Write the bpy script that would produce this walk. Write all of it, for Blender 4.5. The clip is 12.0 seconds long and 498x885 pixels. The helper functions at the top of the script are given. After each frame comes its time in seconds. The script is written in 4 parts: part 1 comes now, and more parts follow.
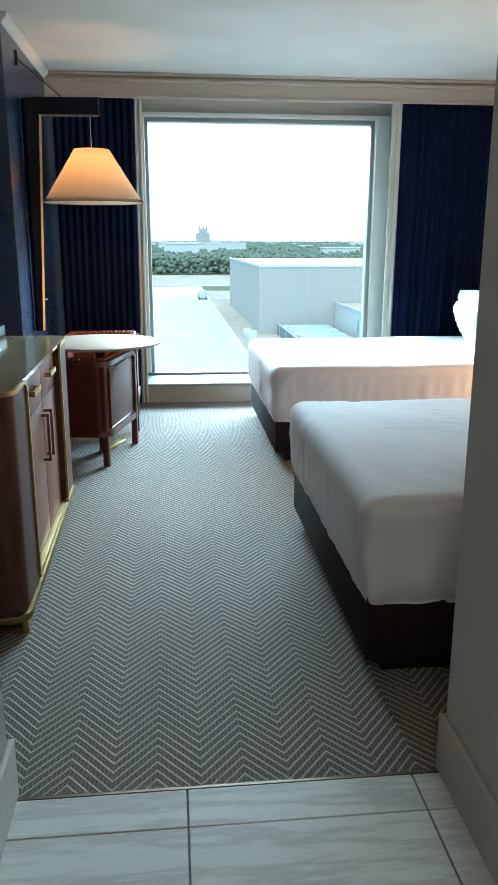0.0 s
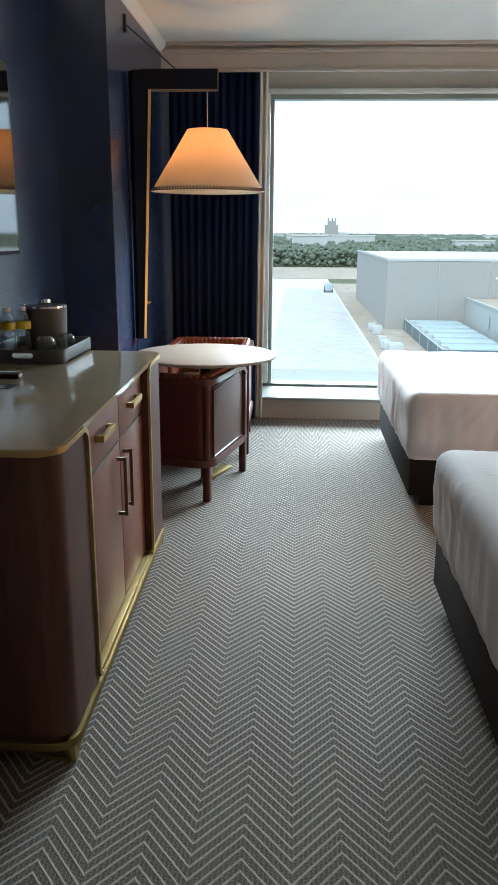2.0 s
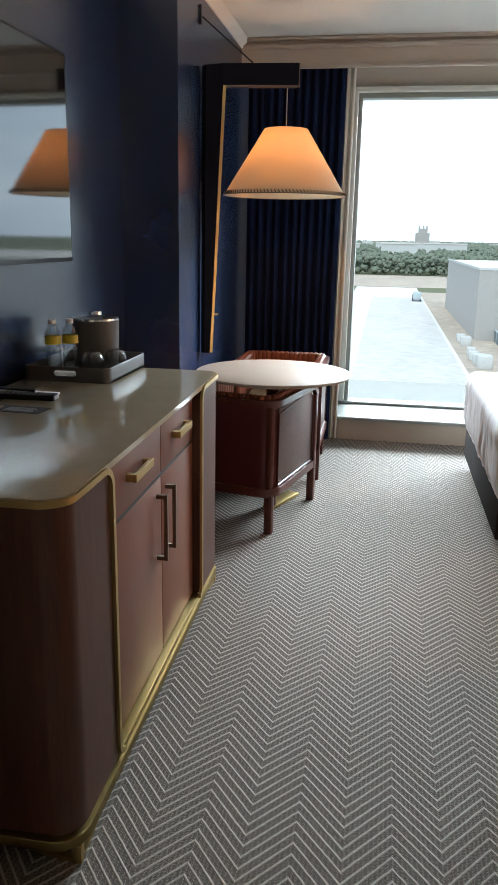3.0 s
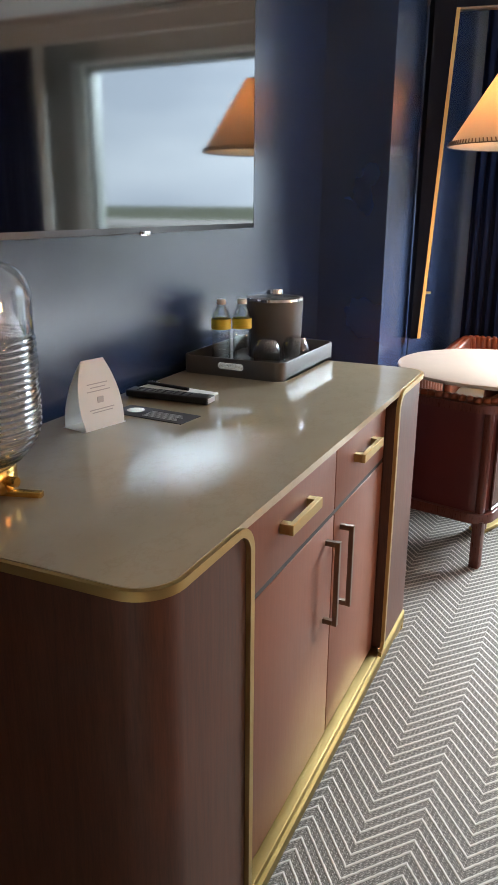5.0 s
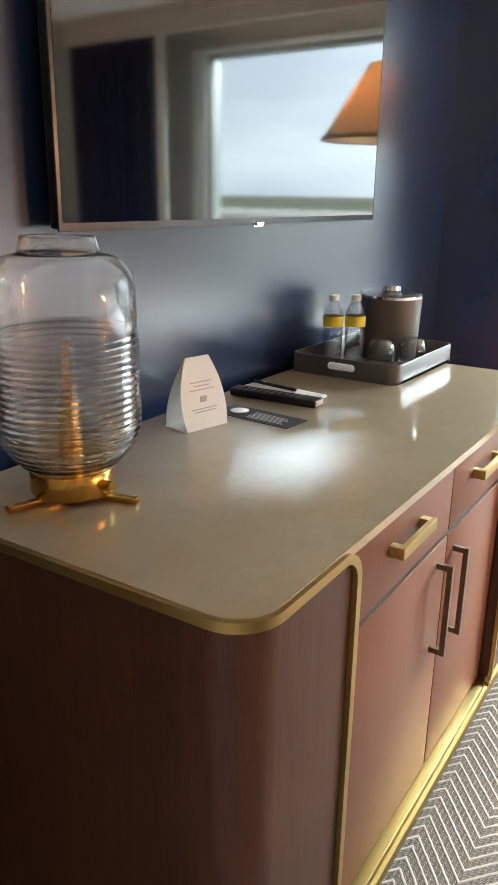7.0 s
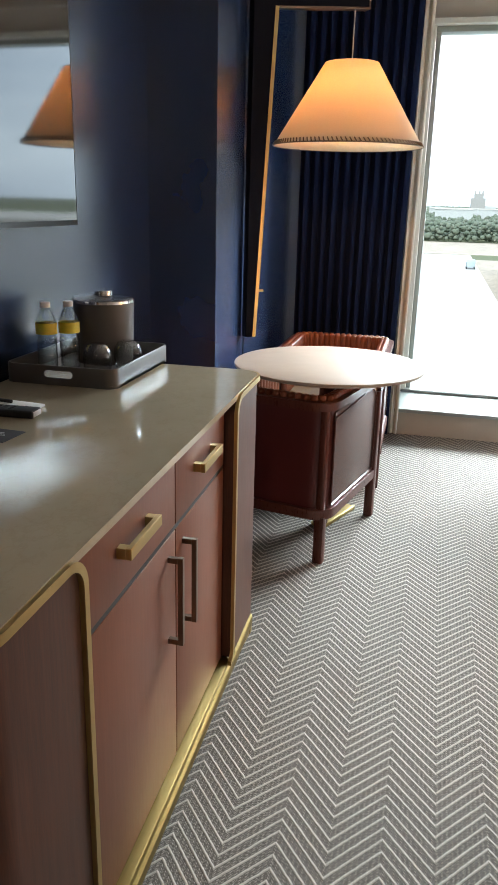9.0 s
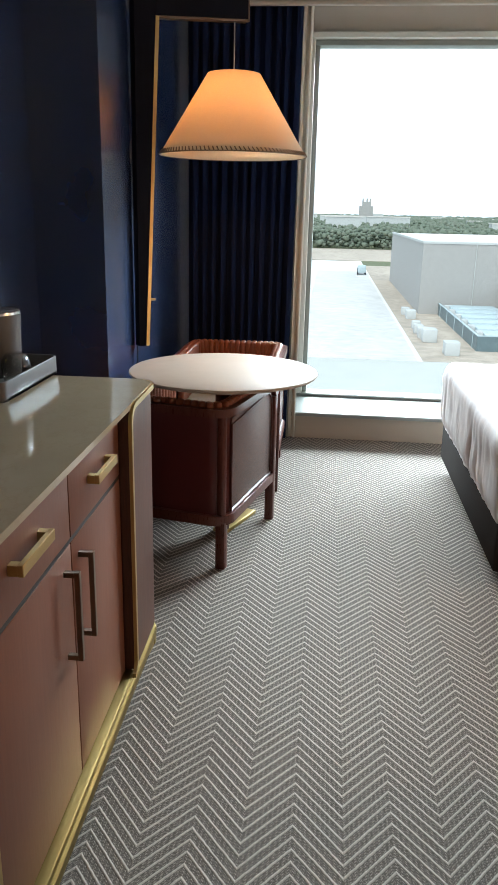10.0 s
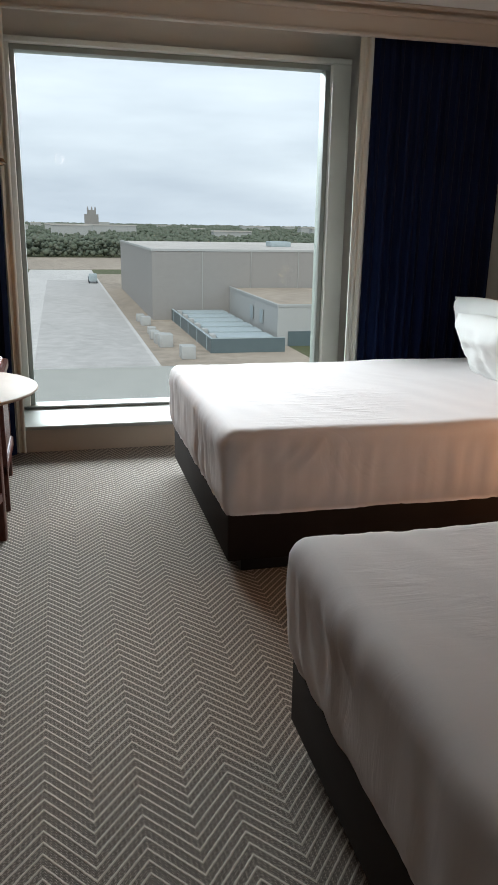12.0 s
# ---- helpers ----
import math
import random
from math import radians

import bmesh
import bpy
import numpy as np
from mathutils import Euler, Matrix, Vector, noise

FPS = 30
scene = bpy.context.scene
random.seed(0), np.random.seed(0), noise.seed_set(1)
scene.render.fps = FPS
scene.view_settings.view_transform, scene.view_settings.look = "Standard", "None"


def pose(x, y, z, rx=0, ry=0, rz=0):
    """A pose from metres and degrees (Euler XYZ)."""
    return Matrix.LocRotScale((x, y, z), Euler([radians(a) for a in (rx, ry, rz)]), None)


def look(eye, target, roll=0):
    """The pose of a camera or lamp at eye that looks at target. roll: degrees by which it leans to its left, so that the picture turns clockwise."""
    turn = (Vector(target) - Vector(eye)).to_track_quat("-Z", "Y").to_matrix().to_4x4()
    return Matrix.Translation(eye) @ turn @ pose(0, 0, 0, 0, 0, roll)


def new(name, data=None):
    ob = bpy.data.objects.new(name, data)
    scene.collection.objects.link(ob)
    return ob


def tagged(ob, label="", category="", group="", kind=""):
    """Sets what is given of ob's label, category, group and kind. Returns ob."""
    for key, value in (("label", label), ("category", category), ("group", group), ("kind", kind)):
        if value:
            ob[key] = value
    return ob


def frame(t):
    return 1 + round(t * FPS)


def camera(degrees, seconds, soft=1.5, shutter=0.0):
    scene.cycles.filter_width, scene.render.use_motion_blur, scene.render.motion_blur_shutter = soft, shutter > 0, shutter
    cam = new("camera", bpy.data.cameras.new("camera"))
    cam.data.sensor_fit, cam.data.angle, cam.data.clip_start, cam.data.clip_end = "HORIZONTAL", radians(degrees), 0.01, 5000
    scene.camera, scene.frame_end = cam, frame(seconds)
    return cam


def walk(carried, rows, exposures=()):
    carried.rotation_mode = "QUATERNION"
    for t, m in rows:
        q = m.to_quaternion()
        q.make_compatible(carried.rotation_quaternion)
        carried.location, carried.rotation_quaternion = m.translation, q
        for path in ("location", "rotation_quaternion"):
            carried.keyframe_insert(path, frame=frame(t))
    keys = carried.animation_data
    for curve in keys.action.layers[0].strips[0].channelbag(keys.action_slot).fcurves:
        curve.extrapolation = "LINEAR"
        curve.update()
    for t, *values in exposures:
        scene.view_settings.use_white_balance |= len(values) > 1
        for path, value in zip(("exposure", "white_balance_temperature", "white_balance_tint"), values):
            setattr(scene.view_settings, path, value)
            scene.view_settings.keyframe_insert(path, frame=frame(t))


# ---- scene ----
cam = camera(36.2, 12.0)
PATH = [
    (0, (-0.218, 1.342, 1.39), (-0.022, 3.266, 0.878), 0.1),
    (0.5, (-0.221, 1.563, 1.421), (-0.131, 3.489, 0.89), 0.0),
    (1, (-0.162, 1.785, 1.414), (-0.232, 3.711, 0.878), 1.1),
    (1.5, (-0.156, 1.986, 1.401), (-0.284, 3.908, 0.865), 0.9),
    (2, (-0.187, 2.173, 1.411), (-0.301, 4.097, 0.879), 0.4),
    (2.5, (-0.146, 2.369, 1.418), (-0.348, 4.289, 0.896), 0.8),
    (4.5, (-0.216, 3.032, 1.396), (-0.926, 4.816, 0.837), 0.3),
    (5, (-0.269, 3.16, 1.386), (-1.09, 4.883, 0.79), 0.4),
    (5.5, (-0.341, 3.225, 1.375), (-1.163, 4.93, 0.728), 1.0),
    (6, (-0.339, 3.24, 1.379), (-1.318, 4.856, 0.724), 1.6),
    (6.5, (-0.346, 3.254, 1.382), (-1.448, 4.798, 0.748), 1.1),
    (7, (-0.334, 3.254, 1.385), (-1.381, 4.84, 0.764), 0.9),
    (7.5, (-0.312, 3.257, 1.384), (-1.176, 4.951, 0.767), 1.2),
    (9.5, (-0.28, 3.249, 1.4), (-0.597, 5.133, 0.806), 1.3),
    (10, (-0.265, 3.247, 1.399), (-0.45, 5.152, 0.819), 1.2),
    (10.5, (-0.248, 3.247, 1.397), (-0.281, 5.164, 0.828), 1.0),
    (11, (-0.21, 3.244, 1.391), (-0.083, 5.16, 0.831), 0.8),
    (11.5, (-0.191, 3.239, 1.395), (0.102, 5.138, 0.84), 0.8),
    (12, (-0.184, 3.237, 1.398), (0.28, 5.104, 0.849), 1.0),
]
walk(cam, [(t, look(eye, target, roll)) for t, eye, target, roll in PATH],
     exposures=[(0.0, 1.8, 5150, -7), (1.5, 1.6, 5650, 1), (2.5, 1.45, 6000, 7), (4.5, 2.15, 6450, 13), (5.0, 2.45, 6250, 12), (5.5, 2.6, 6200, 12),
                (6.5, 2.95, 6500, 8), (7.5, 2.75, 6700, 9), (9.5, 1.75, 6250, 9), (10.5, 1.4, 6350, 8), (11.2, 1.05, 6600, 12), (12.0, 0.55, 6700, 13)])

# ---------------------------------------------------------------- world and light
world = bpy.data.worlds.new("overcast_sky")
scene.world = world
world.use_nodes = True
wn, wl = world.node_tree.nodes, world.node_tree.links
sky = wn.new("ShaderNodeTexSky")
sky.sky_type, sky.sun_disc = "NISHITA", False
sky.sun_elevation, sky.sun_rotation = radians(50), radians(200)
sky.air_density, sky.dust_density = 1.0, 4.0
wbg = wn["Background"]
# cloud layer that hides most of the blue
wtc = wn.new("ShaderNodeTexCoord")
wmap = wn.new("ShaderNodeMapping")
wmap.inputs["Scale"].default_value = (1.0, 1.0, 5.0)
wno = wn.new("ShaderNodeTexNoise")
wno.inputs["Scale"].default_value = 2.2
wno.inputs["Detail"].default_value = 6
wra = wn.new("ShaderNodeValToRGB")
wra.color_ramp.elements[0].position, wra.color_ramp.elements[0].color = 0.35, (6.1, 7.1, 8.4, 1)
wra.color_ramp.elements[1].position, wra.color_ramp.elements[1].color = 0.65, (9.3, 10.4, 11.5, 1)
wmix = wn.new("ShaderNodeMixRGB")
wmix.inputs[0].default_value = 0.88
wl.new(wtc.outputs["Generated"], wmap.inputs["Vector"])
wl.new(wmap.outputs["Vector"], wno.inputs["Vector"])
wl.new(wno.outputs["Fac"], wra.inputs["Fac"])
wl.new(sky.outputs[0], wmix.inputs[1])
wl.new(wra.outputs["Color"], wmix.inputs[2])
wl.new(wmix.outputs[0], wbg.inputs["Color"])
wbg.inputs["Strength"].default_value = 0.074

sun = new("sun", bpy.data.lights.new("sun", "SUN"))
sun.data.energy, sun.data.angle, sun.data.color = 0.9, radians(20), (1, 0.96, 0.9)
sun.matrix_world = look((-10, -10, 30), (0, 20, 0))


def bulb(name, place, watts, colour, radius):
    ob = new(name, bpy.data.lights.new(name, "POINT"))
    ob.data.energy, ob.data.color, ob.data.shadow_soft_size = watts, colour, radius
    ob.location = place
    return ob


bulb("pendant_bulb", (-0.735, 7.02, 1.81), 3.3, (1.0, 0.44, 0.15), 0.035)
bulb("bedside_bulb", (2.30, 5.5, 0.85), 12.0, (1.0, 0.50, 0.22), 0.12)
# unseen fill light, added to brighten the entry and the near bed
bulb("entry_fill", (-0.1, 0.6, 2.35), 6.5, (1.0, 0.84, 0.66), 0.10)
# the bright upper sky, standing in for daylight through the window
skylight = new("sky_light", bpy.data.lights.new("sky_light", "AREA"))
skylight.data.shape, skylight.data.size, skylight.data.size_y = "RECTANGLE", 48.0, 7.5
skylight.data.energy, skylight.data.color = 29500.0, (0.82, 0.95, 1.0)
skylight.matrix_world = look((1.0, 30.0, 12.7), (0.4, 5.0, 1.0))


# ---------------------------------------------------------------- materials
class Mat:
    """A principled material with handy wiring."""

    def __init__(self, name, colour, rough=0.5, metal=0.0, **more):
        self.m = bpy.data.materials.new(name)
        self.m.use_nodes = True
        self.n, self.l = self.m.node_tree.nodes, self.m.node_tree.links
        self.b = self.n["Principled BSDF"]
        self.b.inputs["Base Color"].default_value = (*colour, 1)
        self.b.inputs["Roughness"].default_value = rough
        self.b.inputs["Metallic"].default_value = metal
        for k, v in more.items():
            self.b.inputs[k.replace("_", " ")].default_value = v
        self.tc = self.n.new("ShaderNodeTexCoord")

    def coords(self, scale=(1, 1, 1)):
        mp = self.n.new("ShaderNodeMapping")
        mp.inputs["Scale"].default_value = scale
        self.l.new(self.tc.outputs["Object"], mp.inputs["Vector"])
        return mp.outputs["Vector"]

    def noise(self, scale, detail=4, stretch=(1, 1, 1), rough=0.55):
        no = self.n.new("ShaderNodeTexNoise")
        no.inputs["Scale"].default_value = scale
        no.inputs["Detail"].default_value = detail
        no.inputs["Roughness"].default_value = rough
        self.l.new(self.coords(stretch), no.inputs["Vector"])
        return no.outputs["Fac"]

    def ramp(self, fac, stops):
        ra = self.n.new("ShaderNodeValToRGB")
        els = ra.color_ramp.elements
        while len(els) < len(stops):
            els.new(0.5)
        for e, (p, c) in zip(els, stops):
            e.position, e.color = p, (*c, 1)
        self.l.new(fac, ra.inputs["Fac"])
        return ra.outputs["Color"]

    def mix(self, fac, a, b, kind="MIX"):
        mx = self.n.new("ShaderNodeMixRGB")
        mx.blend_type = kind
        for i, v in enumerate((fac, a, b)):
            if isinstance(v, (int, float)):
                mx.inputs[i].default_value = v if i == 0 else (v, v, v, 1)
            elif isinstance(v, tuple):
                mx.inputs[i].default_value = (*v, 1)
            else:
                self.l.new(v, mx.inputs[i])
        return mx.outputs[0]

    def maths(self, kind, a, b=0.0, c=0.0):
        ma = self.n.new("ShaderNodeMath")
        ma.operation = kind
        for i, v in enumerate((a, b, c)):
            if isinstance(v, (int, float)):
                ma.inputs[i].default_value = v
            else:
                self.l.new(v, ma.inputs[i])
        return ma.outputs[0]

    def colour(self, out):
        self.l.new(out, self.b.inputs["Base Color"])
        return self

    def roughness(self, fac, lo, hi):
        mr = self.n.new("ShaderNodeMapRange")
        mr.inputs["To Min"].default_value, mr.inputs["To Max"].default_value = lo, hi
        self.l.new(fac, mr.inputs["Value"])
        self.l.new(mr.outputs[0], self.b.inputs["Roughness"])
        return self

    def bump(self, fac, strength=0.2, distance=0.002):
        bu = self.n.new("ShaderNodeBump")
        bu.inputs["Strength"].default_value, bu.inputs["Distance"].default_value = strength, distance
        self.l.new(fac, bu.inputs["Height"])
        self.l.new(bu.outputs[0], self.b.inputs["Normal"])
        return self


def paint(name, colour, rough, spread=0.06, grain=0.05, ior=1.5):
    m = Mat(name, colour, rough, IOR=ior)
    lo = tuple(c * (1 - spread) for c in colour)
    hi = tuple(min(1, c * (1 + spread)) for c in colour)
    m.colour(m.ramp(m.noise(1.7, 5), [(0.3, lo), (0.7, hi)]))
    m.bump(m.noise(160, 3), grain, 0.001)
    return m.m


def wood(name, dark, light, rough, stretch=(14, 14, 1.0), scale=6.0):
    m = Mat(name, dark, rough)
    n1 = m.noise(scale, 8, stretch, 0.65)
    n2 = m.noise(scale * 5, 4, stretch)
    m.colour(m.mix(0.35, m.ramp(n1, [(0.3, dark), (0.7, light)]), m.ramp(n2, [(0.35, dark), (0.65, light)])))
    m.roughness(n2, rough * 0.85, rough * 1.2)
    m.bump(n2, 0.06, 0.001)
    return m.m


def metal(name, colour, rough):
    m = Mat(name, colour, rough, 1.0)
    n = m.noise(14, 2, (1, 1, 2))
    m.roughness(n, rough * 0.9, rough * 1.12)
    return m.m


def glass_mat(name, colour=(1, 1, 1), rough=0.0, ior=1.45):
    m = Mat(name, colour, rough, 0.0, IOR=ior)
    m.b.inputs["Transmission Weight"].default_value = 1.0
    return m.m


def fabric(name, colour, weave=600, spread=0.08, rough=0.9, sheen=0.0, gloss=0.12):
    m = Mat(name, colour, rough)
    m.b.inputs["Sheen Weight"].default_value = sheen
    m.b.inputs["Specular IOR Level"].default_value = gloss
    m.colour(m.ramp(m.noise(3, 5), [(0.3, tuple(c * (1 - spread) for c in colour)), (0.7, tuple(min(1, c * (1 + spread)) for c in colour))]))
    m.bump(m.noise(weave, 2), 0.15, 0.001)
    return m.m


def crumpled(name, colour, weave, spread, rough):
    """Bed linen: soft pulled creases at two sizes under a fine weave."""
    m = Mat(name, colour, rough)
    m.colour(m.ramp(m.noise(3, 5), [(0.3, tuple(c * (1 - spread) for c in colour)), (0.7, tuple(c * (1 + spread) for c in colour))]))
    fold = m.n.new("ShaderNodeTexNoise")
    fold.inputs["Scale"].default_value, fold.inputs["Detail"].default_value = 5.0, 4
    fold.inputs["Distortion"].default_value = 0.8
    turn = m.n.new("ShaderNodeMapping")
    turn.inputs["Rotation"].default_value, turn.inputs["Scale"].default_value = (0, 0, radians(35)), (0.8, 3.4, 0.7)
    m.l.new(m.tc.outputs["Object"], turn.inputs["Vector"])
    m.l.new(turn.outputs["Vector"], fold.inputs["Vector"])
    ridge = m.maths("ABSOLUTE", m.maths("SUBTRACT", fold.outputs["Fac"], 0.5))
    where = m.ramp(m.noise(1.6, 2), [(0.48, (0.06, 0.06, 0.06)), (0.68, (1, 1, 1))])
    high = m.maths("ADD", m.maths("MULTIPLY", ridge, where), m.maths("MULTIPLY", m.noise(weave, 2), 0.006))
    m.bump(high, 0.42, 0.04)
    return m.m


NAVY = paint("navy_wallcovering", (0.012, 0.028, 0.085), 0.26, 0.1, 0.012, 2.05)
WHITE = paint("white_ceiling_paint", (0.74, 0.76, 0.74), 0.7)
TAUPE = paint("taupe_wall_paint", (0.48, 0.43, 0.37), 0.6)
TAN = paint("tan_panel_paint", (0.40, 0.33, 0.26), 0.55)
GREYWALL = paint("warm_grey_wall_paint", (0.46, 0.43, 0.39), 0.55)
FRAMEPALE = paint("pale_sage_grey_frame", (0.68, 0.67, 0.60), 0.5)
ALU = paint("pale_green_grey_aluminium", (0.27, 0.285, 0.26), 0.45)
WALNUT = wood("dark_walnut_veneer", (0.048, 0.015, 0.008), (0.115, 0.040, 0.021), 0.44)
DOORWOOD = wood("mahogany_veneer", (0.172, 0.059, 0.032), (0.220, 0.080, 0.044), 0.42)
CHERRY = wood("cherry_wood", (0.062, 0.014, 0.009), (0.115, 0.030, 0.018), 0.28)
BRASS = metal("brushed_brass", (0.52, 0.375, 0.15), 0.38)
BRONZE = metal("dark_bronze", (0.20, 0.15, 0.11), 0.35)
BEZEL = metal("dark_grey_metal", (0.10, 0.10, 0.105), 0.35)
SATIN = metal("satin_brass", (0.28, 0.20, 0.072), 0.5)
GOLD = metal("gold_brass", (0.72, 0.42, 0.11), 0.22)
STEEL = metal("polished_steel", (0.75, 0.75, 0.74), 0.12)
BLACK = paint("black_metal", (0.008, 0.008, 0.01), 0.4)
DARKLEATHER = fabric("dark_blue_leather", (0.0035, 0.0045, 0.010), 300, 0.1, 0.75)
LEATHER = fabric("tan_leather", (0.26, 0.075, 0.032), 300, 0.15, 0.38, 0.0, 0.5)
OXBLOOD = fabric("oxblood_leather", (0.085, 0.0150, 0.0135), 300, 0.15, 0.36, 0.0, 0.5)
SEAT = fabric("pale_grey_fabric", (0.34, 0.36, 0.34), 500)
LINEN = crumpled("white_bed_linen", (0.66, 0.622, 0.62), 700, 0.02, 0.85)
PILLOWCASE = fabric("white_pillow_cotton", (0.80, 0.80, 0.78), 700, 0.02, 0.85)
BEDBASE = fabric("dark_brown_vinyl", (0.020, 0.0135, 0.011), 350, 0.15, 0.75)
CURTAIN = fabric("navy_curtain_cloth", (0.0055, 0.012, 0.040), 500, 0.15, 0.9)
SHEER = fabric("cream_lining_cloth", (0.60, 0.60, 0.54), 500, 0.06, 0.85)
TRAYMAT = fabric("grey_leatherette", (0.085, 0.08, 0.075), 400, 0.1, 0.45, 0.0, 0.5)
BUCKET = fabric("grey_brown_leatherette", (0.10, 0.09, 0.082), 400, 0.1, 0.42, 0.0, 0.5)
PLASTIC = paint("black_plastic", (0.010, 0.010, 0.012), 0.5)
PAPER = paint("white_card", (0.80, 0.80, 0.78), 0.6, 0.02)
GREYPRINT = paint("grey_print", (0.50, 0.50, 0.51), 0.6)
DARKPRINT = paint("dark_grey_print", (0.05, 0.05, 0.058), 0.8)
CAPWHITE = paint("white_plastic", (0.8, 0.8, 0.8), 0.4)
LABEL = paint("yellow_label_film", (0.75, 0.62, 0.05), 0.4)
GLASS = glass_mat("clear_glass")


def make_quartz():
    m = Mat("cream_quartz", (0.45, 0.39, 0.29), 0.08, IOR=1.42)
    base = m.ramp(m.noise(9, 6), [(0.3, (0.46, 0.385, 0.27)), (0.7, (0.49, 0.415, 0.295))])
    vein = m.ramp(m.noise(4.2, 9, (1, 0.6, 1), 0.7), [(0.485, (1, 1, 1)), (0.5, (0.94, 0.93, 0.91)), (0.515, (1, 1, 1))])
    m.colour(m.mix(1.0, base, vein, "MULTIPLY"))
    m.roughness(m.noise(25, 3), 0.06, 0.10)
    return m.m


QUARTZ = make_quartz()


def make_tabletop():
    m = Mat("warm_grey_laminate", (0.42, 0.34, 0.27), 0.5, IOR=1.35)
    m.colour(m.ramp(m.noise(5, 6), [(0.3, (0.40, 0.325, 0.26)), (0.7, (0.44, 0.36, 0.29))]))
    m.roughness(m.noise(18, 3), 0.50, 0.62)
    return m.m


TABLETOP = make_tabletop()

ZIG, PITCH = 0.118, 0.0355


def make_carpet():
    """Chevron loop carpet: raised pale ribs that zigzag across the room, with dotted rows between."""
    m = Mat("chevron_carpet", (0.2, 0.19, 0.17), 0.95)
    sep = m.n.new("ShaderNodeSeparateXYZ")
    wob = m.n.new("ShaderNodeTexNoise")
    wob.inputs["Scale"].default_value = 60
    m.l.new(m.tc.outputs["Object"], wob.inputs["Vector"])
    m.l.new(m.tc.outputs["Object"], sep.inputs[0])
    x = m.maths("ADD", sep.outputs[0], 9.961)
    fold = m.maths("PINGPONG", x, ZIG)
    wv = m.maths("MULTIPLY", m.maths("SUBTRACT", wob.outputs["Fac"], 0.5), 0.006)
    v = m.maths("ADD", m.maths("ADD", sep.outputs[1], m.maths("MULTIPLY", fold, 1.18)), wv)
    row = m.maths("FRACT", m.maths("DIVIDE", m.maths("ADD", v, 20.0), PITCH))
    # rib: a round ridge over a third of the pitch
    rib = m.maths("MAXIMUM", m.maths("SUBTRACT", 1.0, m.maths("MULTIPLY", m.maths("ABSOLUTE", m.maths("SUBTRACT", row, 0.5)), 4.9)), 0.0)
    # rows of round loops between the ribs
    away = m.maths("ABSOLUTE", m.maths("SUBTRACT", row, 0.5))
    lane = m.maths("COSINE", m.maths("MULTIPLY", m.maths("SUBTRACT", away, 0.27), 2 * math.pi / 0.23))
    bead = m.maths("COSINE", m.maths("MULTIPLY", m.maths("ADD", x, m.maths("MULTIPLY", wv, 0.5)), 2 * math.pi / 0.0115))
    dots = m.maths("MULTIPLY", m.maths("MAXIMUM", lane, 0.0), m.maths("MAXIMUM", bead, 0.0))
    speck = m.ramp(m.noise(210, 2), [(0.45, (0, 0, 0)), (0.62, (1, 1, 1))])
    dull = m.mix(dots, (0.072, 0.059, 0.048), (0.30, 0.258, 0.216))
    dull = m.mix(m.maths("MULTIPLY", speck, 0.5), dull, (0.26, 0.226, 0.19))
    ribc = m.mix(m.noise(140, 3), (0.34, 0.297, 0.25), (0.45, 0.395, 0.338))
    col = m.mix(m.ramp(rib, [(0.15, (0, 0, 0)), (0.55, (1, 1, 1))]), dull, ribc)
    big = m.ramp(m.noise(1.1, 4), [(0.3, (0.93, 0.93, 0.93)), (0.7, (1.0, 1.0, 1.0))])
    m.colour(m.mix(1.0, col, big, "MULTIPLY"))
    height = m.maths("ADD", rib, m.maths("MULTIPLY", dots, 0.35))
    m.bump(height, 0.5, 0.004)
    return m.m


CARPET = make_carpet()


def make_tile():
    m = Mat("veined_white_porcelain", (0.62, 0.61, 0.58), 0.22)
    n = m.noise(3.5, 8, (0.35, 2.4, 1), 0.7)
    c = m.ramp(n, [(0.42, (0.66, 0.65, 0.62)), (0.5, (0.50, 0.49, 0.47)), (0.57, (0.67, 0.66, 0.63))])
    m.colour(c)
    return m.m


TILE = make_tile()
GROUT = paint("grey_grout", (0.16, 0.155, 0.15), 0.9)


def make_shade():
    m = bpy.data.materials.new("linen_lampshade")
    m.use_nodes = True
    n, l = m.node_tree.nodes, m.node_tree.links
    n.remove(n["Principled BSDF"])
    d, t, mx = n.new("ShaderNodeBsdfDiffuse"), n.new("ShaderNodeBsdfTranslucent"), n.new("ShaderNodeMixShader")
    no = n.new("ShaderNodeTexNoise")
    no.inputs["Scale"].default_value = 90
    ra = n.new("ShaderNodeValToRGB")
    ra.color_ramp.elements[0].color, ra.color_ramp.elements[1].color = (0.72, 0.62, 0.48, 1), (0.80, 0.71, 0.57, 1)
    l.new(no.outputs["Fac"], ra.inputs["Fac"])
    for s in (d, t):
        l.new(ra.outputs["Color"], s.inputs["Color"])
    mx.inputs[0].default_value = 0.5
    l.new(d.outputs[0], mx.inputs[1])
    l.new(t.outputs[0], mx.inputs[2])
    l.new(mx.outputs[0], n["Material Output"].inputs["Surface"])
    return m


SHADE = make_shade()


def glow(name, colour, strength):
    m = Mat(name, colour, 0.5)
    m.b.inputs["Emission Color"].default_value = (*colour, 1)
    m.b.inputs["Emission Strength"].default_value = strength
    return m.m


FILAMENT = glow("glowing_filament", (1.0, 0.35, 0.05), 0.010)
SCREEN = Mat("glossy_black_screen", (0.004, 0.004, 0.005), 0.05, IOR=2.4).m


